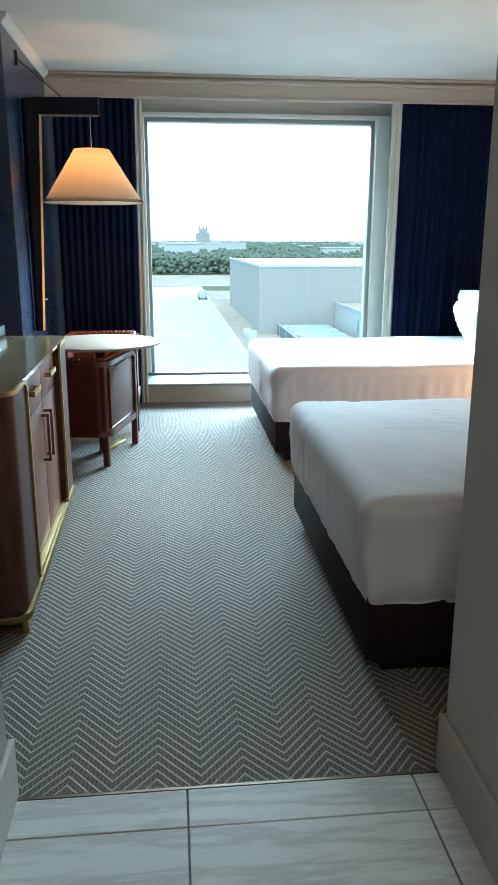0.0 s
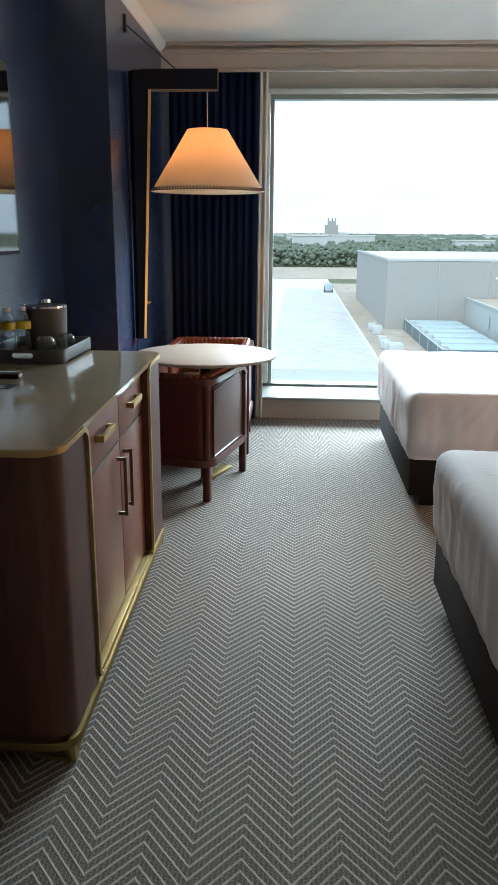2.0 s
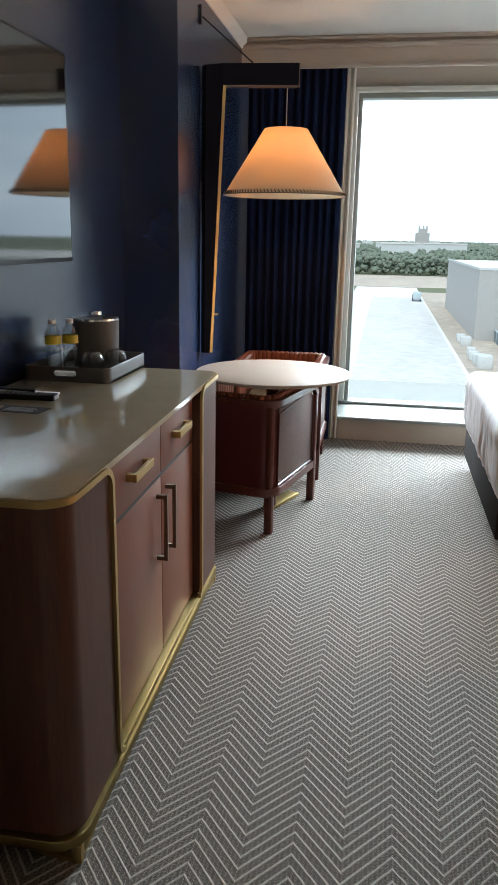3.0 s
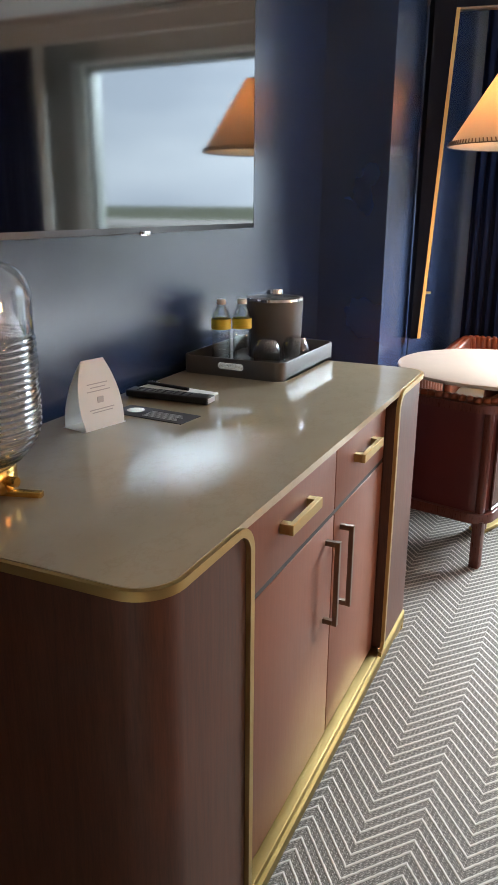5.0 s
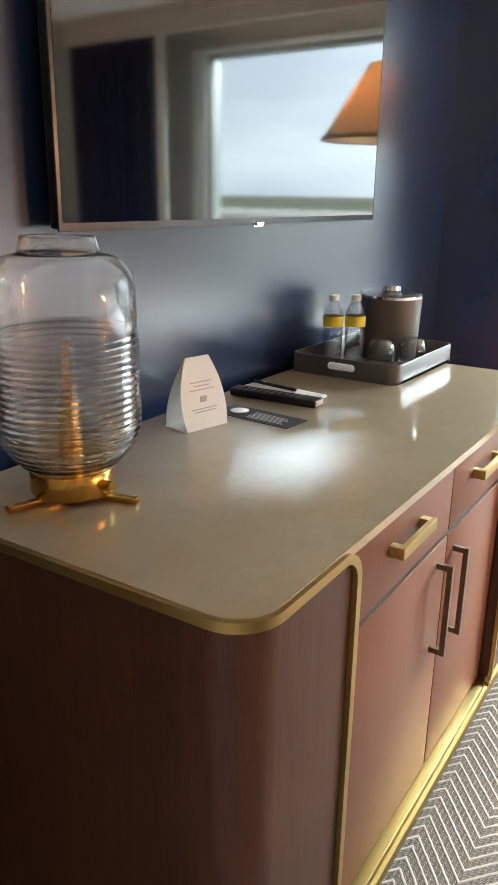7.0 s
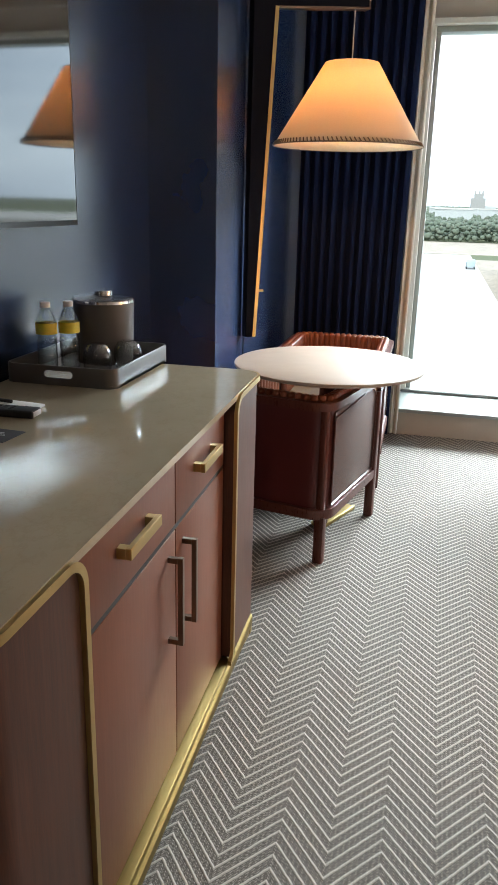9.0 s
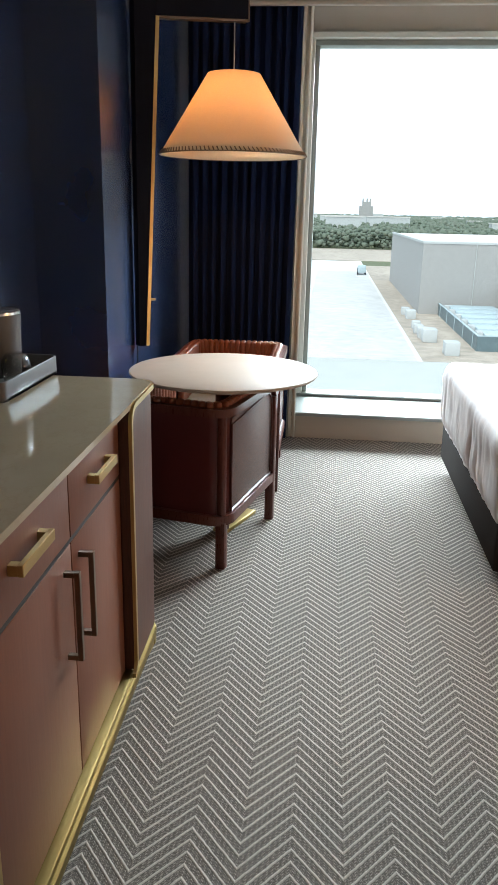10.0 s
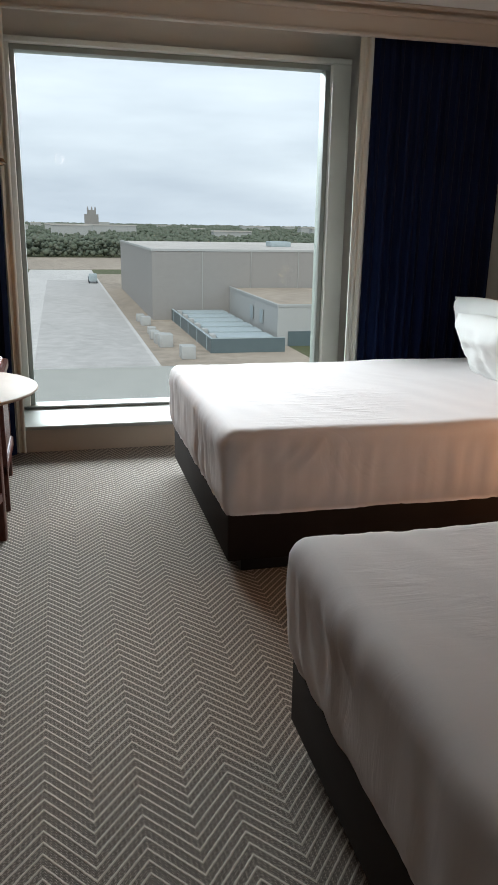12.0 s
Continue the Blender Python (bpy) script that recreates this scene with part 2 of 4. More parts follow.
def make_pane(name="window_glass", tint=(0.95, 0.98, 0.975), ior=1.10, rough=0.0):
    m = bpy.data.materials.new(name)
    m.use_nodes = True
    n, l = m.node_tree.nodes, m.node_tree.links
    n.remove(n["Principled BSDF"])
    tr, gl, mx, fr = n.new("ShaderNodeBsdfTransparent"), n.new("ShaderNodeBsdfGlossy"), n.new("ShaderNodeMixShader"), n.new("ShaderNodeFresnel")
    tr.inputs["Color"].default_value = (*tint, 1)
    gl.inputs["Roughness"].default_value = rough
    fr.inputs["IOR"].default_value = ior
    l.new(fr.outputs[0], mx.inputs[0])
    l.new(tr.outputs[0], mx.inputs[1])
    l.new(gl.outputs[0], mx.inputs[2])
    l.new(mx.outputs[0], n["Material Output"].inputs["Surface"])
    return m


PANE = make_pane()


def thin_clear(name, tint, edge):
    """Thin clear wall: see-through, with more mirror towards its rims."""
    m = bpy.data.materials.new(name)
    m.use_nodes = True
    n, l = m.node_tree.nodes, m.node_tree.links
    n.remove(n["Principled BSDF"])
    tr, gl, mx = n.new("ShaderNodeBsdfTransparent"), n.new("ShaderNodeBsdfGlossy"), n.new("ShaderNodeMixShader")
    lw, mul = n.new("ShaderNodeLayerWeight"), n.new("ShaderNodeMath")
    lw.inputs["Blend"].default_value = 0.35
    mul.operation, mul.inputs[1].default_value = "MULTIPLY_ADD", edge
    mul.inputs[2].default_value = 0.04
    tr.inputs["Color"].default_value = (*tint, 1)
    gl.inputs["Roughness"].default_value = 0.03
    l.new(lw.outputs["Facing"], mul.inputs[0])
    l.new(mul.outputs[0], mx.inputs[0])
    l.new(tr.outputs[0], mx.inputs[1])
    l.new(gl.outputs[0], mx.inputs[2])
    l.new(mx.outputs[0], n["Material Output"].inputs["Surface"])
    return m


PET = thin_clear("clear_plastic", (0.94, 0.965, 0.97), 0.55)
THINGLASS = thin_clear("thin_clear_glass", (0.94, 0.95, 0.95), 0.40)


# ---------------------------------------------------------------- mesh helpers
def mesh_of(name, bm, material, smooth=None):
    me = bpy.data.meshes.new(name)
    bmesh.ops.recalc_face_normals(bm, faces=bm.faces)
    bm.to_mesh(me)
    bm.free()
    me.materials.append(material)
    if smooth is not None:
        for p in me.polygons:
            p.use_smooth = True
        me.set_sharp_from_angle(angle=radians(smooth))
    return me


def part(name, bm, material, parent=None, label="", smooth=35):
    ob = new(name, mesh_of(name, bm, material, smooth))
    ob.parent = parent
    if label:
        ob["label"] = label
    return ob


def thing(name, label, category, m=None, group="", kind=""):
    ob = new(name)
    ob.empty_display_size = 0.05
    ob.matrix_basis = m or Matrix()
    return tagged(ob, label, category, group, kind)


def solid(name, bm, material, label, category, group="", kind="", smooth=35):
    return tagged(part(name, bm, material, None, "", smooth), label, category, group, kind)


def box(x0, x1, y0, y1, z0, z1, bevel=0.0, seg=2, bm=None):
    own = bmesh.new()
    bmesh.ops.create_cube(own, size=1)
    for v in own.verts:
        v.co = Vector(((x0 + x1) / 2 + v.co.x * (x1 - x0), (y0 + y1) / 2 + v.co.y * (y1 - y0), (z0 + z1) / 2 + v.co.z * (z1 - z0)))
    if bevel:
        bmesh.ops.bevel(own, geom=own.edges[:], offset=bevel, segments=seg, affect="EDGES", profile=0.5)
    return join(bm, own) if bm else own


def join(bm, other):
    me = bpy.data.meshes.new("joined")
    other.to_mesh(me)
    other.free()
    bm.from_mesh(me)
    bpy.data.meshes.remove(me)
    return bm


def lathe(profile, steps=40, at=(0, 0, 0)):
    """Turn a list of (radius, height) about z."""
    bm = bmesh.new()
    rings = []
    for r, z in profile:
        if r < 1e-6:
            rings.append([bm.verts.new((at[0], at[1], at[2] + z))])
        else:
            rings.append([bm.verts.new((at[0] + r * math.cos(a), at[1] + r * math.sin(a), at[2] + z)) for a in [2 * math.pi * k / steps for k in range(steps)]])
    for a, b in zip(rings, rings[1:]):
        for k in range(steps):
            q = [a[k % len(a)], a[(k + 1) % len(a)], b[(k + 1) % len(b)], b[k % len(b)]]
            q = [v for i, v in enumerate(q) if v not in q[:i]]
            if len(q) > 2:
                bm.faces.new(q)
    return bm


def sweep(points, profile, closed=False, up=(0, 0, 1), bm=None):
    """Carry a closed profile of (side, up) offsets along a line of points."""
    bm = bm or bmesh.new()
    pts = [Vector(p) for p in points]
    n = len(pts)
    rings = []
    for i, p in enumerate(pts):
        a = pts[i - 1] if (i or closed) else p
        b = pts[(i + 1) % n] if (i < n - 1 or closed) else p
        d = (b - a).normalized()
        u = Vector(up)
        s = d.cross(u)
        if s.length < 1e-4:
            s = d.cross(Vector((1, 0, 0)))
        s.normalize()
        w = s.cross(d)
        rings.append([bm.verts.new(p + s * q[0] + w * q[1]) for q in profile])
    m = len(profile)
    for i in range(n if closed else n - 1):
        a, b = rings[i], rings[(i + 1) % n]
        for k in range(m):
            bm.faces.new((a[k], a[(k + 1) % m], b[(k + 1) % m], b[k]))
    if not closed:
        bm.faces.new(rings[0])
        bm.faces.new(rings[-1][::-1])
    return bm


def rect(w, h):
    return [(-w / 2, -h / 2), (w / 2, -h / 2), (w / 2, h / 2), (-w / 2, h / 2)]


def ring(r, k=8):
    return [(r * math.cos(2 * math.pi * i / k), r * math.sin(2 * math.pi * i / k)) for i in range(k)]


def arc(cx, cy, r, a0, a1, k=6):
    return [(cx + r * math.cos(radians(a0 + (a1 - a0) * i / k)), cy + r * math.sin(radians(a0 + (a1 - a0) * i / k))) for i in range(k + 1)]


def prism(outline, z0, z1, bevel=0.0):
    """A slab from a plan outline, its upper and lower rims eased."""
    bm = bmesh.new()
    lo = [bm.verts.new((x, y, z0)) for x, y in outline]
    hi = [bm.verts.new((x, y, z1)) for x, y in outline]
    n = len(outline)
    f0, f1 = bm.faces.new(lo[::-1]), bm.faces.new(hi)
    for k in range(n):
        bm.faces.new((lo[k], lo[(k + 1) % n], hi[(k + 1) % n], hi[k]))
    if bevel:
        bmesh.ops.bevel(bm, geom=list(f0.edges) + list(f1.edges), offset=bevel, segments=2, affect="EDGES", profile=0.5)
    return bm


def rounded(x0, x1, y0, y1, r, k=6):
    """Plan outline with four radii, from the corner (x0, y0) on."""
    out = []
    for (cx, cy, a, rr) in ((x0, y0, 180, r[0]), (x1, y0, 270, r[1]), (x1, y1, 0, r[2]), (x0, y1, 90, r[3])):
        sx, sy = (1 if cx == x0 else -1), (1 if cy == y0 else -1)
        out += arc(cx + sx * rr, cy + sy * rr, rr, a, a + 90, k) if rr else [(cx, cy)]
    return out

# ---------------------------------------------------------------- the room's shell
XL, XC, XR = -1.48, -1.15, 2.64        # television wall, column side, headboard wall
Y0, Y1, YC, YW = 3.06, 8.56, 6.28, 8.50  # end of the entry, outer wall, column, window wall
ZC = 2.655                             # ceiling
HL, HR, HB = -0.656, 0.488, -0.6       # entry walls and back


def wall(name, b, mat, label):
    return solid(name, box(*b), mat, label, "wall", kind="structure", smooth=None)


LEAN = 0.036                           # the television wall runs slightly out of square
wall_line = [(XL - 0.15, Y0), (XL + LEAN * (Y0 - 4.94), Y0), (XL + LEAN * (YC - 4.94), YC), (XL - 0.15, YC)]
solid("wall_west", prism(wall_line, 0, ZC), NAVY, "glossy navy blue wall behind the television", "wall", kind="structure", smooth=None)
column = wall("wall_column", (XL - 0.15, XC, YC, YW, 0, ZC), NAVY, "navy blue boxed-out wall beside the round table")
wall("wall_east", (XR, XR + 0.15, Y0, Y1 + 0.2, 0, ZC), GREYWALL, "warm grey wall behind the beds")
wall("wall_entry_west", (XL - 0.15, HL, HB, Y0, 0, ZC), GREYWALL, "warm grey wall of the entry passage")
wall("wall_entry_east", (HR, XR + 0.15, HB, Y0, 0, ZC), GREYWALL, "warm grey wall of the entry passage")
wall("wall_entry_south", (HL - 0.2, HR + 0.2, HB - 0.15, HB, 0, ZC), GREYWALL, "warm grey end wall of the entry passage")
solid("ceiling", box(XL - 0.2, XR + 0.2, HB - 0.2, 8.9, ZC, ZC + 0.15), WHITE, "smooth white painted ceiling", "ceiling", kind="structure", smooth=None)

# window wall: piers beside, lintel above and apron bench below the opening
GX0, GX1, GZ0, GZ1, GY = -0.38, 1.602, 0.197, 2.392, 8.53
FX0, FX1, FZ0, FZ1 = GX0 - 0.085, GX1 + 0.165, 0.15, 2.462
wall("wall_north_pier_west", (XC - 0.3, FX0, YW, YW + 0.2, 0, ZC), TAUPE, "taupe wall pier beside the window")
wall("wall_north_pier_east", (FX1, XR, YW, YW + 0.2, 0, ZC), TAUPE, "taupe wall pier beside the window")
wall("wall_north_lintel", (FX0, FX1, YW, YW + 0.2, FZ1, ZC), TAUPE, "taupe wall strip above the window")
wall("wall_north_apron", (XC, XR, 8.02, YW + 0.2, 0, 0.145), TAN, "tan painted apron wall under the window")
sill = solid("trim_sill", box(XC, XR, 7.995, YW + 0.0, 0.147, 0.172, 0.004), ALU, "pale green-grey window sill board", "window sill", kind="structure")

# carpet and entry tiles
solid("floor", box(XL - 0.2, XR + 0.2, Y0 + 0.0, 8.6, -0.1, 0.0), CARPET, "grey chevron patterned loop carpet", "carpet", kind="structure", smooth=None)
solid("trim_threshold", box(HL, HR, Y0 - 0.012, Y0 - 0.002, -0.02, 0.001), BRONZE, "thin metal strip between tile and carpet", "threshold", kind="structure")
tilebed = solid("floor_entry", box(HL - 0.1, HR + 0.1, HB - 0.1, Y0, -0.1, -0.008), GROUT, "white veined porcelain tile floor with grey grout", "tile floor", kind="structure", smooth=None)


def baseboard(b, mat=TAUPE):
    solid("baseboard", box(*b, 0.004), mat, "tall painted skirting board along the wall", "baseboard", kind="structure")


baseboard((HL, HL + 0.016, HB, Y0 + 0.016, 0, 0.165))
baseboard((HR - 0.016, HR, HB, Y0 + 0.016, 0, 0.165))
baseboard((HR, XR, Y0, Y0 + 0.016, 0, 0.165))
baseboard((XL, HL, Y0, Y0 + 0.016, 0, 0.165))

# crown along the column and the television wall
CROWN = [(0, 0.02), (0.010, 0.02), (0.016, 0.036), (0.034, 0.054), (0.042, 0.072), (0.042, 0.08), (0, 0.08)]


def crown(points, name="trim_crown"):
    bm = sweep(points, [(x, z) for x, z in CROWN])
    solid(name, bm, WHITE, "white painted crown moulding under the ceiling", "moulding", kind="structure")


crown([(XC, YC - 0.0, ZC - 0.082), (XC, 7.86, ZC - 0.082)])
crown([(XL + LEAN * (Y0 - 4.94), Y0, ZC - 0.082), (XL + LEAN * (YC - 4.94), YC, ZC - 0.082)])

# pelmet over the curtains, with a stepped face
pelmet = thing("trim_pelmet", "tan painted curtain pelmet with a moulded edge", "pelmet", kind="structure")
part("face_board", box(XC, XR, 7.87, 7.892, 2.472, ZC - 0.002), TAUPE, pelmet)
part("upper_moulding", box(XC, XR, 7.846, 7.868, 2.585, 2.612, 0.006), TAUPE, pelmet)
part("top_moulding", box(XC, XR, 7.838, 7.869, 2.632, ZC - 0.001, 0.008), TAUPE, pelmet)
part("lower_edge", box(XC, XR, 7.855, 7.868, 2.472, 2.490, 0.004), TAUPE, pelmet)

# ---------------------------------------------------------------- window
window = thing("window_1", "large fixed window with pale green-grey aluminium frame", "window", kind="structure")
FY0, FY1 = 8.44, 8.60
part("frame_head", box(FX0, FX1, FY0, FY1, GZ1 + 0.035, FZ1 - 0.002, 0.006), FRAMEPALE, window)
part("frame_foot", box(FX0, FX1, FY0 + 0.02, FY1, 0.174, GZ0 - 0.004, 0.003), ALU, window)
part("frame_jamb", box(FX0 + 0.001, GX0 - 0.03, FY0 + 0.002, FY1, GZ0, GZ1 + 0.034, 0.006), FRAMEPALE, window)
part("frame_jamb", box(GX1 + 0.035, FX1 - 0.001, FY0 + 0.002, FY1, GZ0, GZ1 + 0.034, 0.006), FRAMEPALE, window)
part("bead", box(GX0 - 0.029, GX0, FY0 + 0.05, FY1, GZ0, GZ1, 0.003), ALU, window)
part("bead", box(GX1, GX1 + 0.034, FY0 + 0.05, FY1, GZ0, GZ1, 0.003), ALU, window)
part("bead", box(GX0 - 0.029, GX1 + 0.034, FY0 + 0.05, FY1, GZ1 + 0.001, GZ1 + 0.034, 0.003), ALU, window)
pane = part("pane", box(GX0 - 0.01, GX1 + 0.01, GY, GY + 0.012, GZ0 - 0.003, GZ1 + 0.008), PANE, window, smooth=None)
pane.visible_shadow = False


def folds(x0, x1, y, z0, z1, waves, depth, seed, flare=0.0):
    """A hanging cloth: pleats that wander a little towards the hem."""
    rng = random.Random(seed)
    n, rows = waves * 10, 14
    ph = [rng.uniform(-0.5, 0.5) for _ in range(waves + 2)]
    am = [rng.uniform(0.6, 1.2) for _ in range(waves + 2)]
    bm = bmesh.new()
    grid = []
    for j in range(rows + 1):
        f = j / rows
        line = []
        for i in range(n + 1):
            u = i / n * waves
            k = int(u)
            a = am[k] + (am[k + 1] - am[k]) * (u - k)
            p = ph[k] + (ph[k + 1] - ph[k]) * (u - k)
            off = depth * a * math.sin(2 * math.pi * u + p * (1 + f)) * (0.75 + 0.35 * f)
            x = x0 + (x1 - x0) * i / n + 0.25 * depth * math.cos(4 * math.pi * u + p) + flare * f * (i / n)
            line.append((x, y + off, z1 + (z0 - z1) * f))
        grid.append(line)
    front = [[bm.verts.new(c) for c in line] for line in grid]
    back = [[bm.verts.new((c[0], c[1] + 0.004, c[2])) for c in line] for line in grid]
    for j in range(rows):
        for i in range(n):
            bm.faces.new((front[j][i], front[j][i + 1], front[j + 1][i + 1], front[j + 1][i]))
            bm.faces.new((back[j][i + 1], back[j][i], back[j + 1][i], back[j + 1][i + 1]))
    for j in range(rows):
        for i in (0, n):
            bm.faces.new((front[j][i], front[j + 1][i], back[j + 1][i], back[j][i]))
    for i in range(n):
        for j in (0, rows):
            bm.faces.new((front[j][i], front[j][i + 1], back[j][i + 1], back[j][i]))
    return bm


def curtain(x0, x1, waves, seed, edge, flare):
    c = thing("curtain", "floor-length navy blue pleated curtain with cream lining", "curtain", group="curtains at the window")
    part("cloth", folds(x0, x1, 7.955, 0.012, 2.60, waves, 0.030, seed, flare), CURTAIN, c, smooth=80)
    ex0, ex1 = edge
    part("lining", folds(ex0, ex1, 7.985, 0.012, 2.60, 2, 0.016, seed + 5, flare), SHEER, c, "cream lining showing at the edge", smooth=80)


curtain(-1.12, -0.475, 11, 3, (-0.49, -0.415), -0.02)
curtain(1.72, 2.63, 14, 8, (1.64, 1.75), -0.03)

# ---------------------------------------------------------------- low cabinet under the television
cab = thing("cabinet", "mahogany and walnut credenza with brass trim and stone top", "credenza", pose(-0.753, 3.91, 0, 0, 0, 0.8) @ pose(0.753, -3.91, 0))
CX0, CX1, CY0, CY1 = -1.420, -0.758, 3.909, 5.502
OY0, OY1 = 4.195, 5.172   # the recessed middle with drawers and doors
part("end_panel", prism(rounded(CX0, CX1, CY0, OY0 - 0.006, (0, 0.065, 0, 0)), 0.091, 0.883), WALNUT, cab, "dark walnut end with a rounded corner")
part("end_panel", prism(rounded(CX0, CX1, OY1 + 0.006, CY1, (0, 0, 0.065, 0)), 0.091, 0.883), WALNUT, cab, "dark walnut end with a rounded corner")
part("body", box(CX0, -0.808, OY0 - 0.005, OY1 + 0.005, 0.091, 0.872), BLACK, cab)
part("plinth", prism(rounded(CX0 + 0.005, CX1 - 0.012, CY0 + 0.012, CY1 - 0.012, (0, 0.06, 0.06, 0)), 0.0755, 0.0905), BRONZE, cab)
part("base_rail", prism(rounded(CX0, CX1 + 0.006, CY0 - 0.006, CY1 + 0.006, (0, 0.07, 0.07, 0)), 0.048, 0.075, 0.004), SATIN, cab, "brushed brass base rail")
MID = 4.733
Z_D0, Z_D1, Z_S0, Z_S1 = 0.098, 0.697, 0.709, 0.864
for y0, y1, near in ((OY0 + 0.016, MID - 0.0028, True), (MID + 0.0028, OY1 - 0.016, False)):
    d = part("drawer", box(-0.807, -0.785, y0, y1, Z_S0, Z_S1, 0.0015), DOORWOOD, cab, "reddish brown drawer front")
    ym = (y0 + y1) / 2 + 0.008
    h = box(-0.768, -0.756, ym - 0.083, ym + 0.083, 0.784, 0.807, 0.002)
    for e in (ym - 0.083, ym + 0.063):
        box(-0.786, -0.767, e, e + 0.020, 0.785, 0.806, 0.001, bm=h)
    part("handle", h, BRASS, d, "brushed brass bar handle", smooth=20)
    d = part("door", box(-0.807, -0.785, y0, y1, Z_D0, Z_D1, 0.0015), DOORWOOD, cab, "reddish brown door")
    ym = MID - 0.052 if near else MID + 0.052
    h = box(-0.762, -0.750, ym - 0.0065, ym + 0.0065, 0.440, 0.655, 0.001)
    box(-0.786, -0.762, ym - 0.006, ym + 0.006, 0.441, 0.453, bm=h)
    box(-0.786, -0.762, ym - 0.006, ym + 0.006, 0.642, 0.654, bm=h)
    part("handle", h, BRONZE, d, "slim dark bronze pull handle", smooth=20)
part("foot_strip", box(-0.806, CX1 - 0.002, OY0 + 0.003, OY1 - 0.003, 0.0752, 0.0945, 0.004), SATIN, cab, "bright brass strip under the doors")
part("shadow_gap", box(-0.8075, -0.7865, OY0 + 0.016, OY1 - 0.016, 0.6975, 0.7085), BLACK, cab, "thin dark gap strip")
part("worktop", prism(rounded(CX0, CX1 + 0.001, CY0 - 0.001, CY1 + 0.001, (0, 0.066, 0.066, 0), 10), 0.884, 0.9, 0.0015), QUARTZ, cab, "glossy cream stone top with faint veins")
part("top_core", box(CX0, -0.79, OY0 - 0.03, OY1 + 0.03, 0.8725, 0.8835), BLACK, cab)


def brass_edge(sign):
    """Band round one end below the top, curling down beside the doors to the base rail."""
    yo, yi = (CY0 - 0.004, OY0) if sign > 0 else (CY1 + 0.004, OY1)
    xo = CX1 + 0.004
    r = 0.066
    pts = [(CX0 + 0.002, yo, 0.8905)]
    for k in range(9):
        a = radians(90 * k / 8)
        pts.append((xo - r + r * math.sin(a), yo + sign * (r - r * math.cos(a)), 0.8905))
    bm = sweep(pts + [(xo, yi - sign * 0.05, 0.8905)], rect(0.010, 0.0155))
    pts = []
    for k in range(9):
        a = radians(90 * k / 8)
        pts.append((xo, yi - sign * (0.05 - 0.05 * math.sin(a)), 0.8405 + 0.05 * math.cos(a)))
    for k in range(7):
        a = radians(90 * k / 6)
        pts.append((xo, yi + sign * (0.035 - 0.035 * math.cos(a)), 0.130 - 0.035 * math.sin(a)))
    sweep(pts, rect(0.0155, 0.010), up=(1, 0, 0), bm=bm)
    part("edge_band", bm, BRASS, cab, "brushed brass edge band", smooth=25)
    # return of the band towards the doors
    ret = []
    for k in range(9):
        a = radians(90 * k / 8)
        ret.append((xo - 0.018, yi - sign * (0.05 - 0.05 * math.sin(a)), 0.8405 + 0.05 * math.cos(a)))
    ret += [(xo - 0.018, yi, 0.098)]
    part("edge_return", sweep(ret, rect(0.010, 0.024), up=(1, 0, 0)), WALNUT, cab)


brass_edge(1)
brass_edge(-1)
for fy, s in ((CY0 + 0.03, 1), (CY1 - 0.03, -1)):
    for fx, sx in ((CX1 - 0.014, -1), (CX0 + 0.05, 1)):
        foot = box(fx - 0.011, fx + 0.011, fy - 0.011, fy + 0.011, 0.0, 0.0478, 0.002)
        for dx, dy in ((0, s), (sx, 0)):
            pts = [(fx + dx * q, fy + dy * q, 0.007 + 0.034 * (q / 0.17) ** 2) for q in [0.17 * i / 8 for i in range(9)]]
            sweep(pts, rect(0.016, 0.012), bm=foot)
        part("foot", foot, BRASS, cab, "curved brass bracket foot", smooth=25)

# ---------------------------------------------------------------- television
tv = thing("television", "wall-mounted flat black television, switched off", "television", pose(-1.428, 4.94, 0, 0, 0, -1.3) @ pose(1.428, -4.94, 0))
TY0, TY1, TZ0, TZ1, TX = 4.282, 5.590, 1.311, 2.085, -1.428
part("case", box(XL + 0.02, TX - 0.006, TY0 + 0.004, TY1 - 0.004, TZ0 + 0.004, TZ1 - 0.004, 0.006), PLASTIC, tv)
part("bezel", box(TX - 0.006, TX, TY0, TY1, TZ0, TZ1, 0.002), BEZEL, tv, "thin grey metal bezel")
part("screen", box(TX - 0.001, TX + 0.0015, TY0 + 0.009, TY1 - 0.009, TZ0 + 0.016, TZ1 - 0.009), SCREEN, tv, "glossy black screen", smooth=None)
part("badge", box(TX - 0.002, TX + 0.003, 4.915, 4.965, TZ0 - 0.006, TZ0 + 0.006, 0.001), STEEL, tv, "small silver tab")
part("bracket", box(XL, XL + 0.021, 4.7, 5.2, 1.5, 1.85), BLACK, tv)

